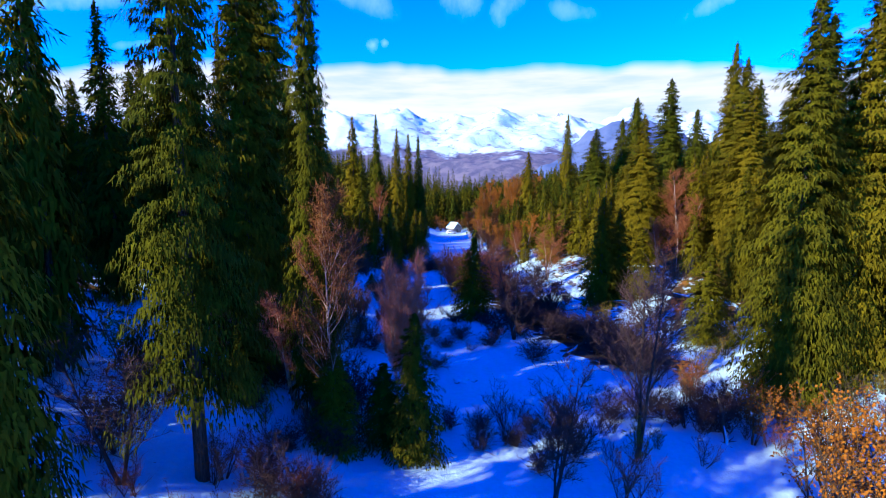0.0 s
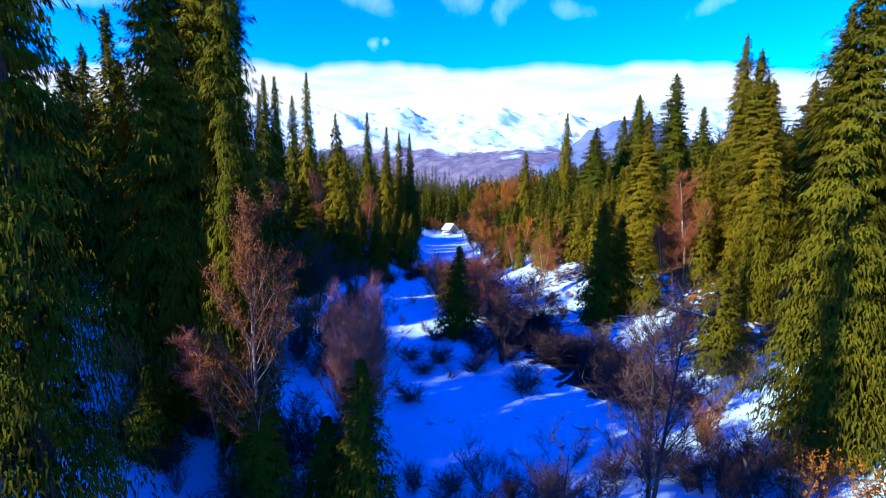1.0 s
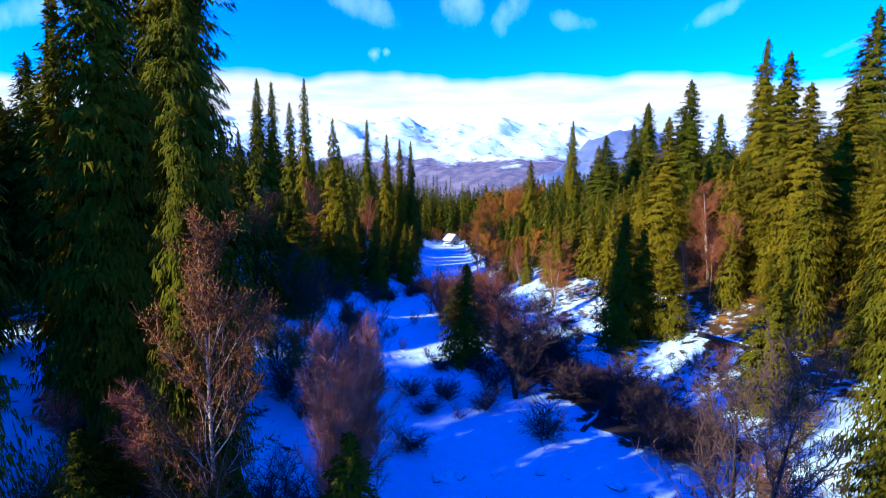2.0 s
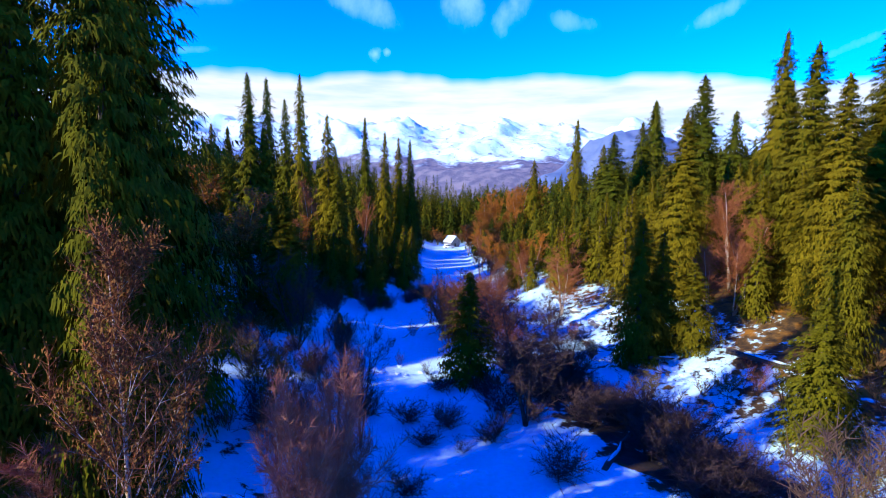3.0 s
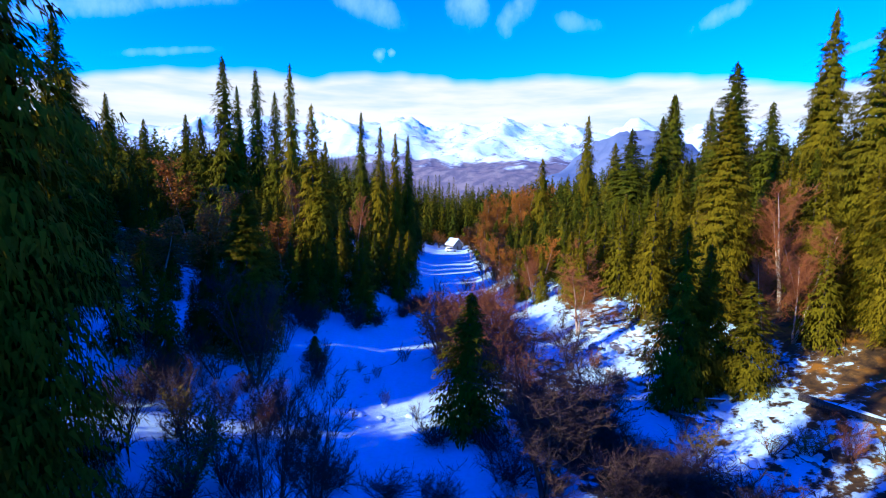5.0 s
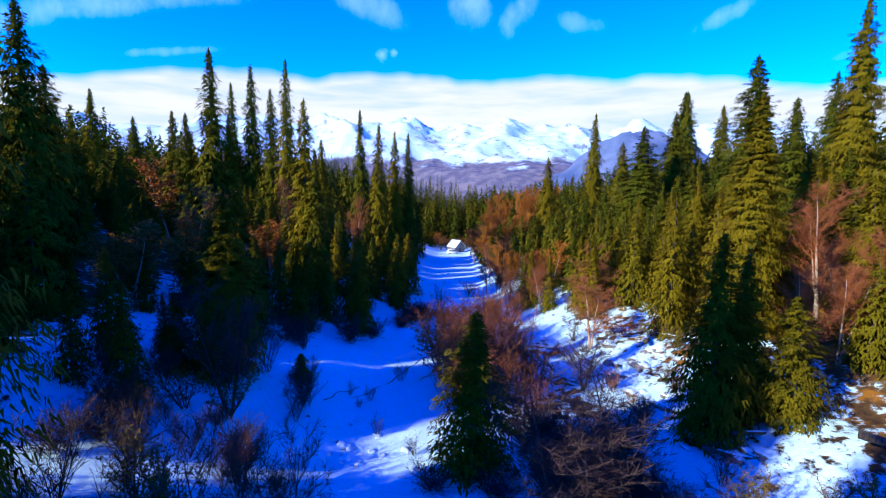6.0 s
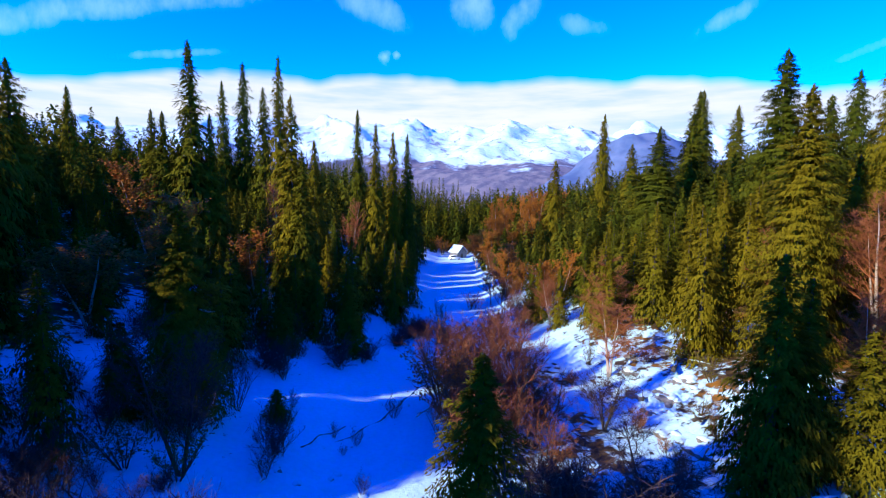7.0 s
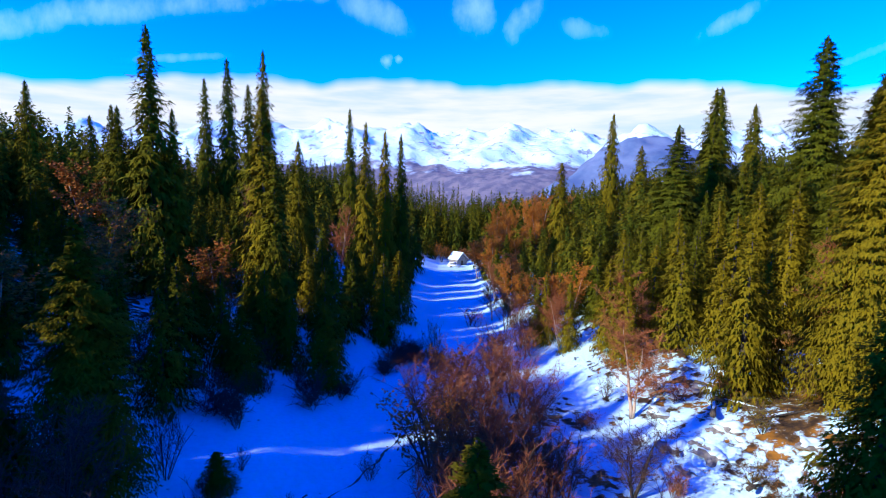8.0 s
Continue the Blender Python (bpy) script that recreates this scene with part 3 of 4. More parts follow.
# ---- bare birches, willows and shrubs ----
def limb(limbs, twig, p, d, length, r, depth, rng, reach, density, twig_len, twig_w):
    points, radii, n = [p], [r], (3 if reach else 2) if depth else 2
    for k in range(n):
        d = (d + Vector((rng.uniform(-0.25, 0.25), rng.uniform(-0.25, 0.25), rng.uniform(-0.08, 0.22)))).normalized()
        p = p + d * length / n
        points.append(p)
        radii.append(max(0.006, r * (1 - 0.8 * (k + 1) / n)))
    limbs.tube(points, radii, 3)
    for k in range(1, n + 1):
        if depth > 0:
            for _ in range(reach):
                side = Vector((rng.uniform(-1, 1), rng.uniform(-1, 1), rng.uniform(-0.1, 0.7)))
                q = (d * 0.75 + side).normalized()
                limb(limbs, twig, points[k], q, length * rng.uniform(0.38, 0.6), radii[k] * 0.65 + 0.004, depth - 1, rng, reach, density, twig_len, twig_w)
        for _ in range(density if depth else 2 * density):
            f = rng.random()
            a = points[k - 1].lerp(points[k], f)
            q = (d * 0.6 + Vector((rng.uniform(-1, 1), rng.uniform(-1, 1), rng.uniform(-0.5, 0.9)))).normalized()
            twig.append((a, a + q * twig_len * rng.uniform(0.5, 1.3), twig_w))


def bare_crown(seed, height, spread_out, stems, start, boughs, reach, density, twig_len, twig_w, leaves=0, leaf=0.16):
    rng = random.Random(seed)
    trunk, limbs, twig = Shape(), Shape(), []
    for s in range(stems):
        a = rng.uniform(0, 6.28)
        lean = Vector((math.cos(a), math.sin(a), 0)) * (0.06 if stems == 1 else rng.uniform(0.15, 0.55) * spread_out / height * 2)
        p, points, radii = Vector((lean.x, lean.y, 0)) * 0.3, [], []
        if stems > 7:
            p = p + Vector((rng.uniform(-0.4, 0.4), rng.uniform(-0.4, 0.4), 0)) * spread_out
        tall = height * (1 if s == 0 else rng.uniform(0.4 if stems > 7 else 0.65, 0.98))
        r0 = 0.011 * tall + 0.012
        for k in range(8):
            points.append(p.copy())
            radii.append(r0 * (1 - k / 7.6) + 0.006)
            p = p + Vector((lean.x + rng.uniform(-0.06, 0.06), lean.y + rng.uniform(-0.06, 0.06), 1)) * tall / 7.4
        if stems < 4:
            trunk.tube(points, radii, 6)
        else:
            trunk.tube(points[::2] + points[-1:], radii[::2] + radii[-1:], 3)
        for k in range(boughs):
            u = start + (0.97 - start) * (k + rng.random()) / boughs
            i = min(6, int(u * 7))
            base = points[i].lerp(points[i + 1], u * 7 - i)
            b = rng.uniform(0, 6.28)
            d = Vector((math.cos(b), math.sin(b), rng.uniform(0.0, 0.9) if stems > 9 else rng.uniform(0.7, 1.7))).normalized()
            length = spread_out * (0.45 + 0.85 * math.sin(math.pi * (0.12 + 0.72 * u))) * (1.12 - 0.5 * u) * rng.uniform(0.65, 1.15)
            limb(limbs, twig, base, d, length, radii[i] * 0.33 + 0.005, 1, rng, reach, density, twig_len, twig_w)
    fine, foliage = Shape(), Shape()
    for a, q, w in twig:
        fine.blade(a, q, w, rng)
        for _ in range(leaves):
            p = a.lerp(q, rng.random())
            d = Vector((rng.uniform(-1, 1), rng.uniform(-1, 1), rng.uniform(-1, 0.4))).normalized() * leaf * rng.uniform(0.6, 1.3)
            foliage.kite(p, d, d.orthogonal().normalized(), leaf * 0.4)
    return trunk, limbs, fine, foliage


# kind: natural height, radius, materials of trunk, twigs and leaves, settings, label, category
BARE = {
    "birch": (15.0, 3.4, "birch", "twig_red", None, dict(stems=2, start=0.22, boughs=17, reach=2, density=9, twig_len=0.8, twig_w=0.026),
              "bare birch with pale trunk and red-brown twigs", "birch tree"),
    "birch_brown": (15.0, 3.4, "birch", "twig_red", "leaf_brown", dict(stems=1, start=0.16, boughs=24, reach=2, density=10, twig_len=0.75, twig_w=0.028, leaves=2, leaf=0.12),
                    "birch with withered brown leaves and a pale stem", "birch tree"),
    "birch_fan": (10.0, 2.4, "birch", "twig_pink", None, dict(stems=5, start=0.34, boughs=13, reach=2, density=9, twig_len=0.75, twig_w=0.024),
                  "bare birch clump with pale stems and pink-brown twigs", "birch tree"),
    "birch_tan": (14.0, 3.6, "birch", "twig_tan", "leaf_orange", dict(stems=2, start=0.3, boughs=16, reach=2, density=2, twig_len=0.7, twig_w=0.04, leaves=2, leaf=0.30),
                  "birch with thin orange autumn leaves and pale trunks", "birch tree"),
    "dark": (11.0, 3.0, "dark_bark", "twig_dark", None, dict(stems=3, start=0.22, boughs=16, reach=2, density=4, twig_len=0.65, twig_w=0.03),
             "bare dark tree with thin branches standing in snow", "bare tree"),
    "shrub_red": (4.6, 2.4, "dark_bark", "twig_red", None, dict(stems=8, start=0.12, boughs=8, reach=0, density=14, twig_len=0.65, twig_w=0.027),
                  "bare red-brown willow shrub growing from the snow", "shrub"),
    "shrub_dark": (3.0, 1.8, "dark_bark", "twig_dark", None, dict(stems=6, start=0.1, boughs=8, reach=0, density=8, twig_len=0.5, twig_w=0.026),
                   "low dark leafless shrub in shaded snow", "shrub"),
    "brush": (2.2, 1.9, "dark_bark", "twig_dark", None, dict(stems=12, start=0.06, boughs=9, reach=0, density=9, twig_len=0.55, twig_w=0.036),
              "dense dark leafless brush in shaded snow", "shrub"),
    "shrub_orange": (4.5, 2.0, "dark_bark", "twig_tan", "leaf_orange", dict(stems=6, start=0.15, boughs=9, reach=0, density=4, twig_len=0.5, twig_w=0.024, leaves=4, leaf=0.11),
                     "autumn shrub with bright orange leaves", "shrub"),
    "shrub_olive": (3.2, 1.8, "dark_bark", "twig_tan", "leaf_olive", dict(stems=6, start=0.1, boughs=9, reach=0, density=4, twig_len=0.45, twig_w=0.024, leaves=4, leaf=0.10),
                    "small shrub with yellow-green autumn leaves", "shrub"),
}


def bare(kind, x, y, height, radius, variant=0, lean=0.0):
    natural, wide, trunk_mat, twig_mat, leaf_mat, settings, label, category = BARE[kind]
    key = (kind, variant)
    s = Vector((radius / wide, radius / wide, height / natural))
    turn = Euler((random.uniform(-0.04, 0.04), lean, random.uniform(0, 6.28)))
    where = Vector((x, y, ground(x, y) - 0.15))
    if key not in PROTO:
        root = new(category.replace(" ", "_"))
        trunk, limbs, fine, foliage = bare_crown(71 + 13 * variant + len(kind) * 5, natural, wide, **settings)
        mesh_object("trunk", trunk.v, trunk.f, MAT[trunk_mat], root, smooth=True)
        mesh_object("bough", limbs.v, limbs.f, MAT["twig_red" if kind == "birch" else "birch" if kind in ("birch_fan", "birch_brown") else "dark_bark"], root)
        mesh_object("crown", fine.v, fine.f, MAT[twig_mat], root)
        if foliage.f:
            mesh_object("foliage", foliage.v, foliage.f, MAT[leaf_mat], root)
        PROTO[key] = root
        root.matrix_basis = Matrix.LocRotScale(where, turn, s)
    else:
        p = PROTO[key]
        root = copy_thing(p, Matrix.LocRotScale(where, turn, Vector((s.x / p.scale.x, s.y / p.scale.y, s.z / p.scale.z))))
    tagged(root, label, category, category + "s of the valley")
    return root


random.seed(17)
bare("birch_brown", -6.4, 27.8, top_at(-6.4, 27.8, 16.6), 2.3, 0)
bare("birch_fan", -2.8, 30.3, top_at(-2.8, 30.3, 12.0), 1.5, 0)
bare("birch_fan", -2.0, 30.9, top_at(-2.0, 30.9, 11.0), 1.6, 1)
bare("birch_fan", -10.0, 31.5, 7.5, 1.9, 1)
bare("birch_fan", -14.5, 33.0, 5.0, 1.8, 0)
bare("birch_tan", -26.9, 82.9, top_at(-26.9, 82.9, 17), 3.6, 0)
bare("birch_tan", -27.7, 76.1, top_at(-27.7, 76.1, 14), 3.4, 1)
bare("birch_tan", -21.1, 94.5, top_at(-21.1, 94.5, 13), 3.0, 0)
bare("birch_tan", -36.2, 98.6, top_at(-36.2, 98.6, 20.5), 3.4, 1)
bare("birch", -18.4, 136, top_at(-18.4, 136, 15.5), 3.0, 0)
bare("birch", -26.0, 118, top_at(-26, 118, 19), 3.0, 1)
bare("birch", 32.8, 68.5, top_at(32.8, 68.5, 14.7), 2.6, 0)
bare("birch", 30.6, 69.6, top_at(30.6, 69.6, 12.2), 2.1, 1, -0.16)
bare("birch", 35.0, 70.4, top_at(35.0, 70.4, 14.0), 2.2, 0, -0.1)
bare("birch", 36.5, 76.0, top_at(36.5, 76, 18.5), 3.6, 1)
bare("birch", 34.5, 82.0, top_at(34.5, 82, 15), 3.2, 0)
bare("birch", 18.1, 84.5, 8.0, 3.4, 1)
bare("birch", 21.0, 96.0, 9.0, 3.2, 0)
bare("birch", 15.5, 108.0, 8.0, 3.0, 1)
bare("dark", 7.6, 51.0, 9.5, 3.6, 0)
bare("dark", -5.4, 45.5, 9.6, 1.9, 1)
bare("dark", -4.0, 46.8, 8.4, 1.7, 0)
bare("dark", 11.2, 26.5, 11.5, 2.6, 1)
bare("shrub_orange", 18.6, 35.5, 3.0, 1.5, 1)
bare("dark", 5.5, 22.5, 7.0, 2.2, 0)
bare("dark", 13.0, 60.5, 6.0, 2.8, 1)
bare("dark", 14.5, 74.0, 5.5, 2.6, 0)
bare("dark", -12.5, 62.0, 9.0, 2.4, 1)
bare("dark", -14.0, 20.0, 7.0, 2.4, 1)
bare("shrub_orange", 16.5, 20.0, 6.5, 2.6, 0)
bare("shrub_orange", 18.8, 22.0, 6.0, 2.4, 1)
bare("shrub_orange", 17.2, 18.2, 6.8, 2.2, 1)
bare("shrub_orange", 20.4, 24.4, 4.6, 2.0, 0)
bare("shrub_orange", 18.7, 28.0, 4.5, 1.5, 1)
bare("shrub_orange", 17.2, 51.5, 2.2, 1.1, 0)
bare("shrub_orange", -10.5, 22.0, 2.6, 1.3, 1)
bare("shrub_orange", -15.0, 61.0, 3.0, 1.8, 0)
bare("shrub_olive", -18.2, 27.5, 4.5, 1.7, 0)
bare("shrub_olive", -12.5, 61.5, 2.8, 1.6, 1)
bare("shrub_olive", 0.7, 98.8, 5.0, 1.6, 0)
bare("shrub_olive", 26.0, 66.0, 2.6, 1.5, 1)
for x, y, h, r in ((-0.9, 50.9, 1.5, 1.3), (2.5, 46.8, 0.9, 1.0), (5.2, 49.4, 1.9, 1.2), (-4.5, 52.5, 2.0, 1.7), (-2.9, 43.4, 1.1, 0.8), (8.3, 43.5, 2.2, 1.5), (-6.8, 45.5, 2.4, 1.6)):
    bare("brush" if r > 1.25 else "shrub_dark", x, y, h, r, 1 if h > 1.6 else 0)
for x, y, h in ((10.5, 112, 7.5), (12.5, 118, 8.5), (9.5, 124, 7.0), (13.5, 128, 9.0), (11.0, 136, 8.0), (16.0, 103, 7.0), (18.5, 110, 8.5)):
    bare("birch_tan" if h > 8 else "birch", x, y, h, h * 0.3, 1)
for i in range(10):
    bare("birch_tan", 9 + 2.0 * i + random.uniform(-1, 1), 172 + random.uniform(-8, 10), random.uniform(8, 11), random.uniform(2.6, 3.4), i % 2)
for i in range(9):
    bare("birch_tan", 15 + 2.6 * i + random.uniform(-1, 1), 188 + random.uniform(-6, 14), random.uniform(13, 17), random.uniform(3.0, 3.8), i % 2)


UNDER_VERTS, UNDER_FACES, UNDER_MATS, UNDER_SLOTS = [], [], [], []


def undergrowth(kind, x, y, height, radius, variant):
    """Adds one more bush of a kind that is already built to the far undergrowth, which is one mesh."""
    natural, wide = BARE[kind][:2]
    m = Matrix.LocRotScale(Vector((x, y, ground(x, y) - 0.15)), Euler((0, 0, random.uniform(0, 6.28))), Vector((radius / wide, radius / wide, height / natural)))
    for piece in PROTO[kind, variant].children:
        mat = piece.data.materials[0]
        if mat not in UNDER_MATS:
            UNDER_MATS.append(mat)
        base = len(UNDER_VERTS)
        UNDER_VERTS.extend(tuple(m @ v.co) for v in piece.data.vertices)
        for p in piece.data.polygons:
            UNDER_FACES.append(tuple(base + k for k in p.vertices))
            UNDER_SLOTS.append(UNDER_MATS.index(mat))


def thicket(kinds, x0, x1, y0, y1, count, low, high, seed, keep):
    rng = random.Random(seed)
    for _ in range(count):
        x, y = rng.uniform(x0, x1), rng.uniform(y0, y1)
        kind, h = rng.choice(kinds), rng.uniform(low, high)
        pick, fat = rng.randrange(2), rng.uniform(0.42, 0.62)
        if keep(x, y) and not in_gap(x, y, ground(x, y) + h):
            far = y > 86 or (x < -8 and y > 60)
            (undergrowth if far and (kind, pick) in PROTO else bare)(kind, x, y, h, h * fat, pick)


thicket(("shrub_red",) * 11 + ("shrub_orange",), 1.0, 11, 66, 92, 34, 3.5, 6.0, 20, lambda x, y: x < 10 + 0.1 * (y - 70))
for i in range(34):
    along = random.uniform(-15, 13)
    side = random.uniform(-2.2, 2.2)
    bare("brush" if i % 3 else "shrub_dark", 13 - 0.342 * along + 0.94 * side, 55 + 0.94 * along + 0.342 * side, random.uniform(1.4, 3.2), random.uniform(1.4, 2.4), i % 2)
# red willow belt at the foot of the right bank, shaded scrub on the left, orange growth under the trees
thicket(("shrub_red",) * 6 + ("shrub_orange",), 6, 22, 60, 125, 26, 3.0, 5.5, 21, lambda x, y: right_edge(y) - 9 < x < right_edge(y) + 8 and (y > 93 or x < 11))
thicket(("shrub_red", "shrub_dark", "shrub_olive", "shrub_orange"), 16, 36, 25, 72, 36, 1.2, 3.2, 22, lambda x, y: x > right_edge(y) - 3)
thicket(("shrub_dark", "shrub_dark", "shrub_red"), -24, -5, 36, 110, 30, 1.2, 4.0, 23, lambda x, y: x < left_edge(y) - 1)
thicket(("shrub_dark", "shrub_red"), -20, 16, 8, 34, 28, 1.2, 3.5, 24, lambda x, y: not (-4 < x < 9 and y < 26) or x < -5)
thicket(("shrub_dark",), -14, -2, 44, 82, 15, 0.8, 2.6, 27, lambda x, y: x < -4 or y < 60)
thicket(("shrub_dark", "shrub_dark", "shrub_red"), 6, 20, 24, 50, 5, 1.0, 2.2, 28, lambda x, y: x > 9)
thicket(("brush", "brush", "shrub_dark"), -24, -8, 44, 88, 24, 1.2, 2.8, 29, lambda x, y: x < left_edge(y) + 1)
thicket(("brush",), -9, -1, 84, 104, 6, 1.0, 2.4, 33, lambda x, y: x < left_edge(y) + 3)
thicket(("shrub_dark",), -4, 18, 40, 100, 12, 0.8, 2.0, 25, lambda x, y: True)
thicket(("shrub_orange", "shrub_red", "shrub_olive"), -8, 24, 196, 226, 26, 2.5, 6.0, 26, lambda x, y: y > 212 or x > 12 or x < -4)


thicket(("brush", "brush", "shrub_red", "shrub_dark"), -15, -4, 26, 36, 22, 1.3, 3.0, 41, lambda x, y: True)
thicket(("brush", "brush", "shrub_dark", "shrub_olive"), 4, 20, 25, 33, 22, 1.2, 2.8, 42, lambda x, y: True)
thicket(("brush",), -3, 6, 27, 31, 6, 1.0, 2.0, 43, lambda x, y: True)


for kind, x, y, h, r in (("shrub_orange", -11.0, 50.5, 3.6, 1.7), ("shrub_olive", -9.4, 49.5, 3.8, 1.7), ("shrub_olive", -12.6, 52.0, 3.2, 1.6), ("shrub_olive", -10.4, 47.0, 3.4, 1.8),
                         ("shrub_olive", -15.5, 22.0, 3.4, 1.5), ("shrub_orange", -8.6, 18.6, 2.4, 1.2), ("shrub_orange", 24.0, 70.5, 2.0, 1.5), ("shrub_olive", 25.5, 72.5, 2.2, 1.5),
                         ("shrub_olive", 21.8, 74.0, 1.8, 1.3), ("shrub_orange", 26.4, 67.5, 1.8, 1.4), ("shrub_orange", 23.2, 56.0, 1.7, 1.3), ("shrub_olive", 24.6, 55.0, 2.0, 1.3)):
    bare(kind, x, y, h, r, int(y) % 2)
thicket(("shrub_red", "shrub_olive", "shrub_dark", "shrub_orange", "shrub_red"), 12, 27, 62, 90, 20, 1.0, 2.6, 53, lambda x, y: True)
thicket(("brush", "shrub_dark", "shrub_red"), -19, -7, 44, 59, 24, 1.3, 2.8, 54, lambda x, y: True)
thicket(("brush", "shrub_dark", "shrub_dark", "shrub_red"), -20, -6, 16.5, 27, 16, 1.2, 2.8, 51, lambda x, y: lone(x, y) > 5)
thicket(("brush", "brush", "shrub_dark"), -3.5, 2.0, 97, 104, 7, 1.4, 2.8, 52, lambda x, y: True)


for x, y, h, r in ((2.0, 50.4, 1.6, 1.4), (4.6, 48.6, 1.4, 1.2), (6.0, 53.2, 2.2, 1.7), (8.6, 52.4, 2.0, 1.6), (8.4, 57.4, 2.2, 1.8), (10.8, 56.6, 2.4, 1.8), (11.6, 61.0, 2.2, 1.8), (5.2, 57.0, 1.6, 1.4),
                   (1.2, 57.2, 1.3, 1.2), (0.4, 47.6, 1.2, 1.1), (13.6, 63.4, 2.0, 1.7), (12.4, 51.6, 2.0, 1.6), (-0.6, 42.0, 1.3, 1.2)):
    bare("brush", x, y, h, r, int(10 * x) % 2)


bushes = mesh_object("undergrowth", UNDER_VERTS, UNDER_FACES, UNDER_MATS[0])
for mat in UNDER_MATS[1:]:
    bushes.data.materials.append(mat)
bushes.data.polygons.foreach_set("material_index", UNDER_SLOTS)
tagged(bushes, "leafless and orange-leaved bushes under the far trees", "undergrowth", kind="stuff")


# young spruces in the shade of the left wood
for x, y, h, r in ((-17.8, 47.4, 7.0, 1.9), (-10.4, 71.0, 2.6, 1.2), (-8.7, 88.6, 8.5, 2.4), (-14.7, 84.6, 7.5, 2.3), (-18.5, 66.5, 6.2, 1.9)):
    spruce(x, y, h, r, "young_hi", int(y) % 2)


# ---- boulders and fallen logs ----
def boulder(x, y, size, seed, bare_rock=0.0):
    rng = random.Random(seed)
    root = new("boulder")
    root.location = (x, y, ground(x, y) - size * 0.25)
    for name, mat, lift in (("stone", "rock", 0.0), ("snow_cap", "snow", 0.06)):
        bm = bmesh.new()
        bmesh.ops.create_icosphere(bm, subdivisions=3 if size > 0.45 else 2, radius=size)
        for v in bm.verts:
            n = noise.noise(v.co * (1.4 / size) + Vector((seed, 0, 0)))
            v.co = v.co * (1 + 0.75 * n)
            v.co.z *= 0.5
            if lift:
                v.co.z += lift + 0.05 * noise.noise(v.co * 3)
        if lift:
            bmesh.ops.delete(bm, geom=[v for v in bm.verts if v.co.z < size * (0.16 + bare_rock + 0.12 * noise.noise(v.co * 2))], context="VERTS")
        me = bpy.data.meshes.new(name)
        bm.to_mesh(me)
        bm.free()
        me.polygons.foreach_set("use_smooth", [True] * len(me.polygons))
        me.materials.append(MAT[mat])
        new(name, me).parent = root
    return tagged(root, "grey boulder under a cap of snow", "boulder", "boulders of the stream bed")


random.seed(31)
for i in range(7):
    boulder(random.uniform(-11, 0), random.uniform(59, 67), random.uniform(0.3, 0.8), i)
for i in range(34):
    y = random.uniform(46, 92)
    boulder(right_edge(y) + random.uniform(-2, 11), y, random.uniform(0.35, 0.9), 40 + i)
for i in range(12):
    boulder(random.uniform(0, 12), random.uniform(33, 40), random.uniform(0.3, 0.7), 90 + i)


for i in range(14):
    boulder(random.uniform(-12, 1), random.uniform(59, 67), random.uniform(0.12, 0.35), 130 + i)
for i in range(40):
    y = random.uniform(44, 92)
    boulder(right_edge(y) + random.uniform(-3, 12), y, random.uniform(0.15, 0.42), 180 + i)


for i in range(26):
    y = random.uniform(58, 91)
    boulder(random.uniform(14, 22) + 0.22 * (y - 58), y, random.uniform(0.4, 1.1), 240 + i, 0.16)


def log(x, y, length, radius, turn, pitch=0.0):
    root = new("fallen_log")
    s = Shape()
    rng = random.Random(int(x * 10))
    points = [Vector((length * (k / 6 - 0.5), rng.uniform(-0.1, 0.1), rng.uniform(-0.04, 0.04))) for k in range(7)]
    s.tube(points, [radius * (1 - 0.09 * k) for k in range(7)], 9)
    mesh_object("stem", s.v, s.f, MAT["bark"], root, smooth=True)
    for k in range(6):
        stub = Shape()
        p = Vector((rng.uniform(-0.4, 0.45) * length, 0, radius * 0.4))
        stub.tube([p, p + Vector((rng.uniform(-0.2, 0.4), rng.uniform(-0.5, 0.5), rng.uniform(0.2, 0.6)))], [0.04, 0.012], 4)
        mesh_object("branch_stub", stub.v, stub.f, MAT["dark_bark"], root)
    drift = Shape()
    drift.tube([p + Vector((0, 0, radius * 0.62)) for p in points[1:5]], [radius * 0.35, radius * 0.6, radius * 0.5, radius * 0.2], 7)
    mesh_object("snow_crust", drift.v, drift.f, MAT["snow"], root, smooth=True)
    root.matrix_basis = Matrix.LocRotScale(Vector((x, y, ground(x, y) + radius * 0.6)), Euler((0, radians(pitch), radians(turn))), None)
    return tagged(root, "fallen bare tree trunk lying on snow", "log", "fallen logs")


log(29.5, 56.0, 8.0, 0.28, -32, 8)
log(24.0, 83.0, 6.0, 0.22, 62, 6)
log(25.6, 81.5, 5.0, 0.20, -58, -6)
log(26.8, 79.0, 4.5, 0.16, 10, -8)
log(21.5, 61.0, 5.0, 0.18, -20, 5)
log(22.5, 74.0, 4.0, 0.15, 35, 6)
log(26.0, 85.5, 4.5, 0.14, -15, 10)
log(19.5, 79.5, 3.6, 0.12, 70, 4)
log(23.8, 63.0, 5.5, 0.16, 20, 8)
log(13.0, 47.0, 6.0, 0.22, 55, 0)
log(17.2, 28.2, 5.0, 0.17, 80, -50)


# ---- brook ----
def brook_x(y):
    return -3.8 + 0.45 * (y - 74) + 0.3 * math.sin(y * 0.6) + 0.10 * math.sin(y * 2.3)


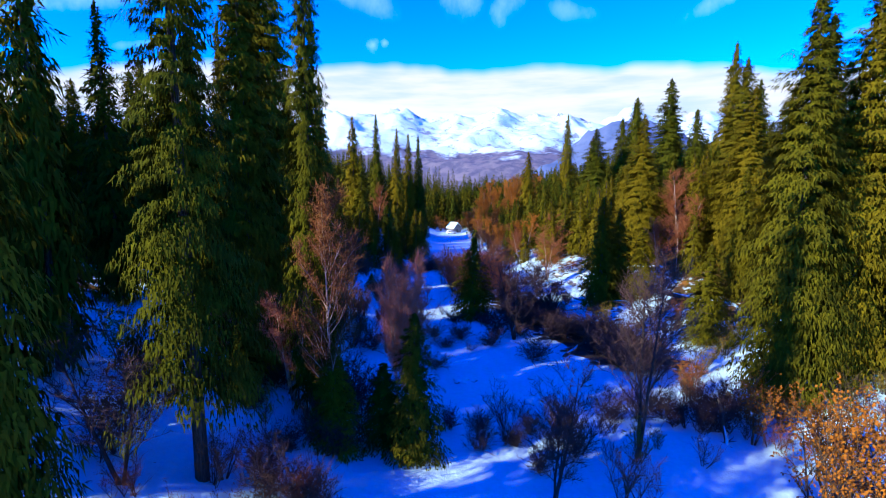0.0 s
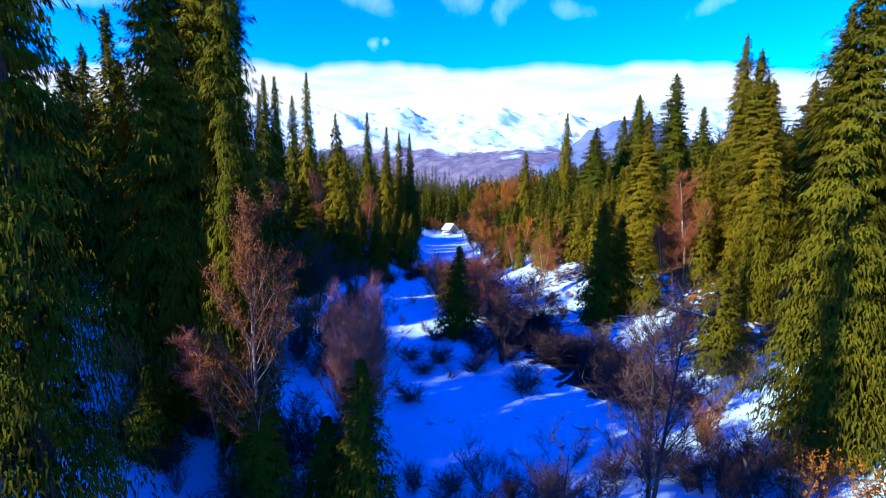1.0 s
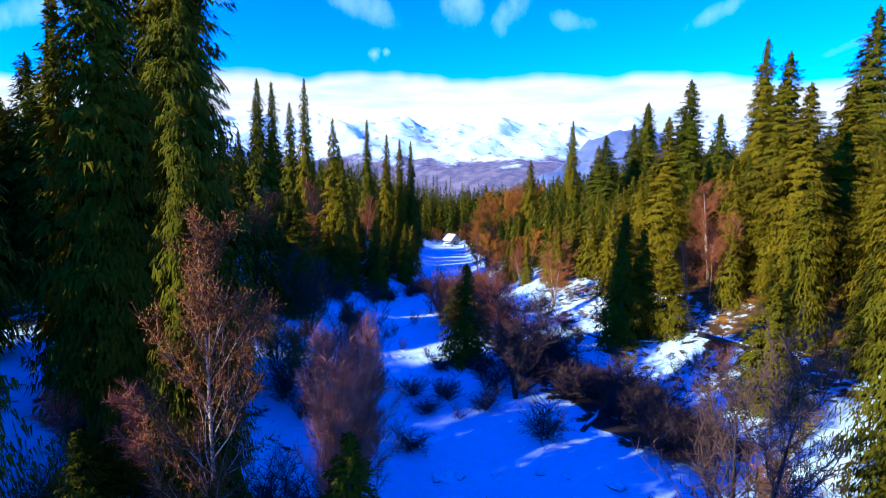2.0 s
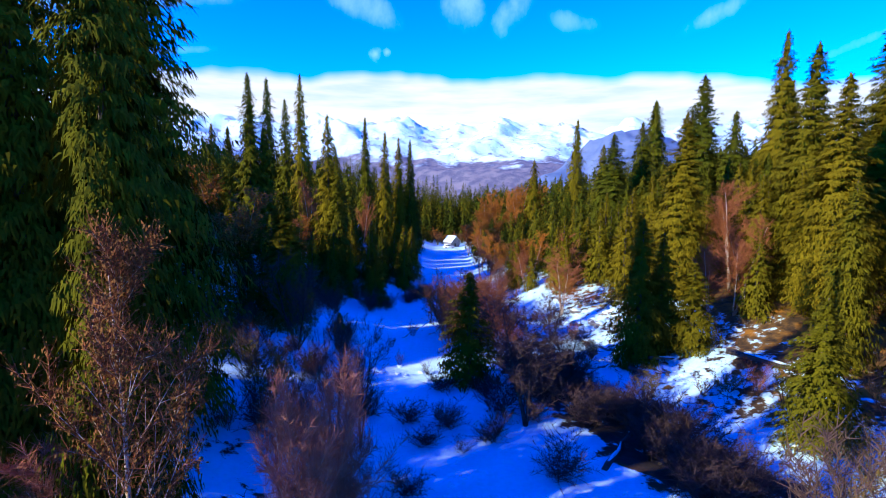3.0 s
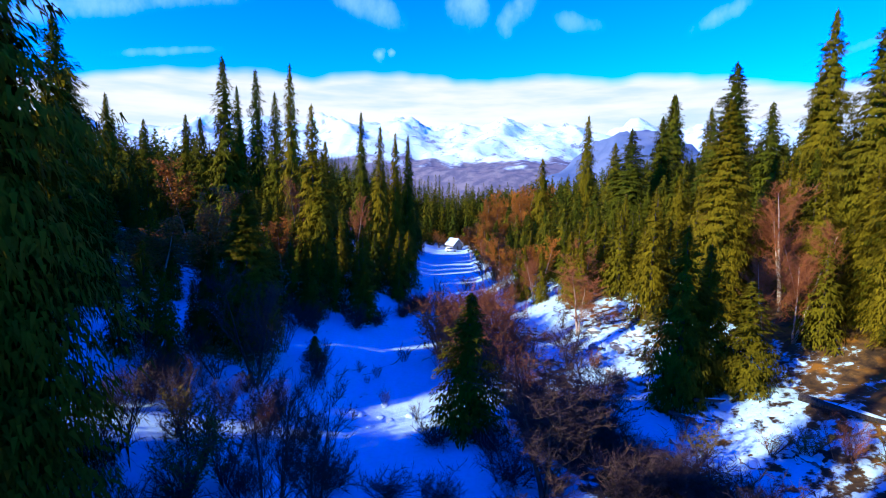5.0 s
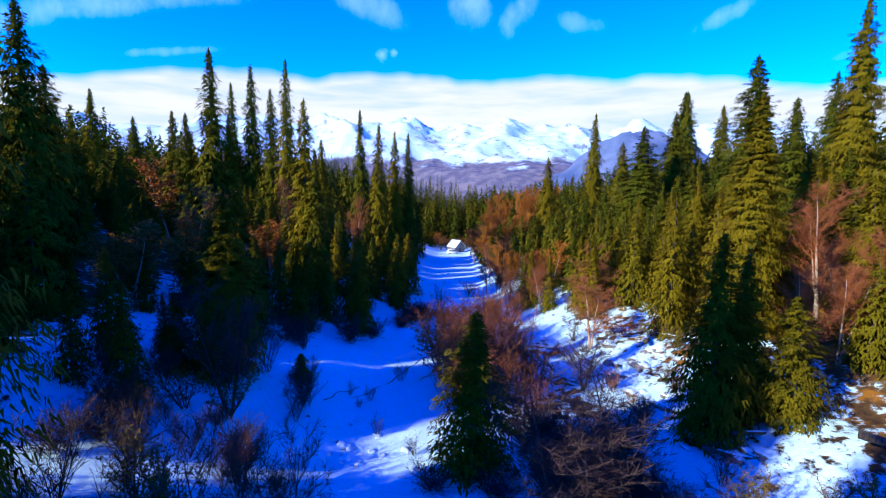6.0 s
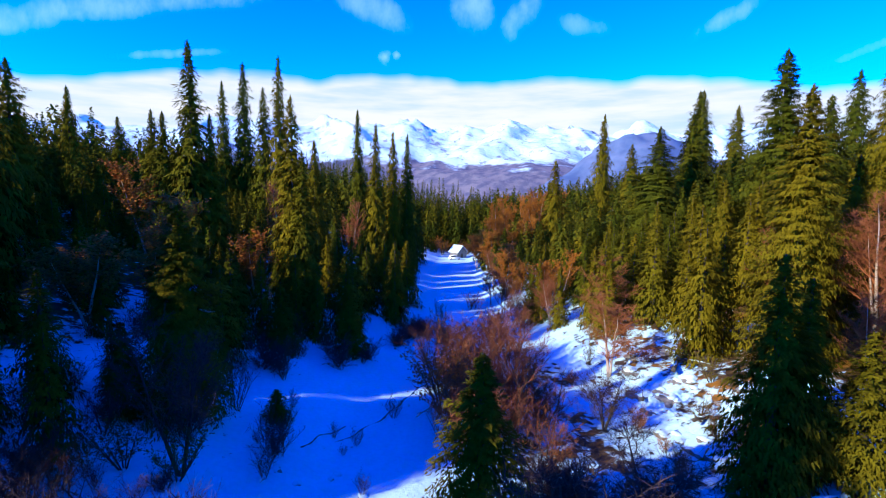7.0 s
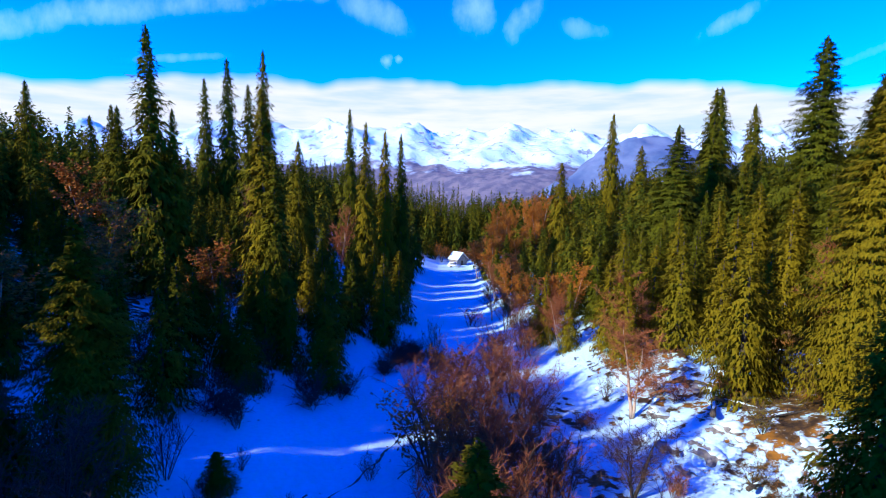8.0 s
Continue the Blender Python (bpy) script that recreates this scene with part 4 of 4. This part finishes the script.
def brook(y0, y1, offset, seed):
    rng = random.Random(seed)
    verts, y = [], y0
    while y < y1:
        w = 0.03 + 0.16 * abs(noise.noise((y * 1.3, seed, 0)))
        x = brook_x(y) + offset
        verts += [(x - w, y, ground(x - w, y) + 0.03), (x + w, y + rng.uniform(-0.1, 0.1), ground(x + w, y) + 0.03)]
        y += 0.25
    faces = [(2 * i, 2 * i + 1, 2 * i + 3, 2 * i + 2) for i in range(len(verts) // 2 - 1)]
    return tagged(mesh_object("brook", verts, faces, MAT["water"]), "narrow dark open brook between snow", "water", kind="structure")


brook(70, 84, 0.0, 2)
brook(75, 81, 2.6, 3)
brook(68, 73, -1.2, 4)


# ---- hut and parked car at the far clearing ----
def box(bm, x0, x1, y0, y1, z0, z1, bevel=0.0):
    made = bmesh.ops.create_cube(bm, size=1.0)["verts"]
    for v in made:
        v.co = Vector((x0 + (v.co.x + 0.5) * (x1 - x0), y0 + (v.co.y + 0.5) * (y1 - y0), z0 + (v.co.z + 0.5) * (z1 - z0)))
    if bevel:
        bmesh.ops.bevel(bm, geom=list({e for v in made for e in v.link_edges}), offset=bevel, segments=2, affect="EDGES")


def part(name, bm, mat, parent, label="", smooth=False):
    me = bpy.data.meshes.new(name)
    bm.to_mesh(me)
    bm.free()
    me.materials.append(mat)
    if smooth:
        me.polygons.foreach_set("use_smooth", [True] * len(me.polygons))
    ob = new(name, me)
    ob.parent = parent
    if label:
        ob["label"] = label
    return ob


PLANK = material("weathered_planks", plain_noise((0.16, 0.14, 0.15), (0.30, 0.27, 0.27), 3.0), 0.85, 0.2, (0.4, 0.02))
PAINT = material("white_car_paint", plain_noise((0.75, 0.75, 0.75), (0.82, 0.82, 0.82), 1.0), 0.3, 0.5, (0.02, 0.01))
GLASS = material("dark_window_glass", plain_noise((0.01, 0.012, 0.015), (0.02, 0.022, 0.025), 1.0), 0.08, 0.5, (0.02, 0.01))
RUBBER = material("black_rubber", plain_noise((0.012, 0.012, 0.012), (0.03, 0.03, 0.03), 5.0), 0.9, 0.2, (0.2, 0.01))
STEEL = material("grey_wheel_metal", plain_noise((0.35, 0.35, 0.36), (0.5, 0.5, 0.5), 5.0), 0.4, 0.5, (0.05, 0.01))


def hut(x, y, turn):
    root = new("hut")
    root.matrix_basis = pose(x, y, ground(x, y) - 0.2, 0, 0, turn) @ Matrix.Scale(0.95, 4)
    for k in range(12):
        bm = bmesh.new()
        box(bm, -2.4 + 0.4 * k, -2.4 + 0.4 * k + 0.385, -2.05, -2.0, 0, 2.1 + 2.3 * (1 - abs(-2.2 + 0.4 * k) / 2.4), 0.008)
        part("plank", bm, PLANK, root)
    bm = bmesh.new()
    box(bm, -2.35, 2.35, -1.98, 2.0, 0, 2.2)
    part("wall", bm, PLANK, root)
    for side in (-1, 1):
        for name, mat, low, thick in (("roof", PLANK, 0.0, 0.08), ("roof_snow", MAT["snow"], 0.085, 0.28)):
            bm = bmesh.new()
            box(bm, 0.0, 3.55, -2.6, 2.5, low, low + thick, min(0.1, thick * 0.3))
            for v in bm.verts:
                v.co = Vector((side * v.co.x * 0.76, v.co.y, 4.6 + v.co.z - v.co.x * 0.70))
            part(name, bm, mat, root)
    bm = bmesh.new()
    box(bm, -0.45, 0.45, -2.1, -2.055, 0.05, 1.95, 0.01)
    door = part("door", bm, MAT["dark_bark"], root)
    bm = bmesh.new()
    box(bm, 0.28, 0.33, -2.16, -2.1, 0.95, 1.1, 0.01)
    part("door_handle", bm, STEEL, door)
    return tagged(root, "small grey plank hut with a steep snow-covered roof", "hut")


def car(x, y, turn):
    root = new("car")
    root.matrix_basis = pose(x, y, ground(x, y), 0, 0, turn)
    bm = bmesh.new()
    box(bm, -2.1, 2.1, -0.88, 0.88, 0.32, 0.98, 0.12)
    part("body", bm, PAINT, root, smooth=True)
    bm = bmesh.new()
    box(bm, -1.9, 0.75, -0.78, 0.78, 0.95, 1.62, 0.10)
    for v in bm.verts:
        if v.co.z > 1.2:
            v.co.x = v.co.x * 0.86 - 0.08
            v.co.y *= 0.86
    cabin = part("cabin", bm, PAINT, root, smooth=True)
    for side in (-1, 1):
        for x0, x1 in ((-1.55, -0.75), (-0.65, 0.45)):
            bm = bmesh.new()
            box(bm, x0, x1, side * 0.74 - 0.02, side * 0.74 + 0.02, 1.06, 1.46, 0.01)
            part("side_window", bm, GLASS, cabin)
    bm = bmesh.new()
    box(bm, 0.56, 0.66, -0.64, 0.64, 1.04, 1.5, 0.01)
    part("windscreen", bm, GLASS, cabin)
    for a in (-1.3, 1.3):
        for side in (-1, 1):
            for name, r, w, mat in (("tyre", 0.34, 0.22, RUBBER), ("rim", 0.2, 0.235, STEEL)):
                bm = bmesh.new()
                bmesh.ops.create_cone(bm, cap_ends=True, segments=20, radius1=r, radius2=r, depth=w)
                bmesh.ops.transform(bm, matrix=pose(a, side * 0.8, 0.34, 90), verts=bm.verts)
                ob = part(name, bm, mat, root if name == "tyre" else wheel)
                wheel = ob
    for side in (-1, 1):
        bm = bmesh.new()
        box(bm, 2.08, 2.13, side * 0.62 - 0.17, side * 0.62 + 0.17, 0.66, 0.82, 0.01)
        part("headlight", bm, STEEL, root)
    return tagged(root, "white car parked on snow beside the hut", "car")


hut(4.6, 209.0, 44)
car(3.4, 201.5, 12)
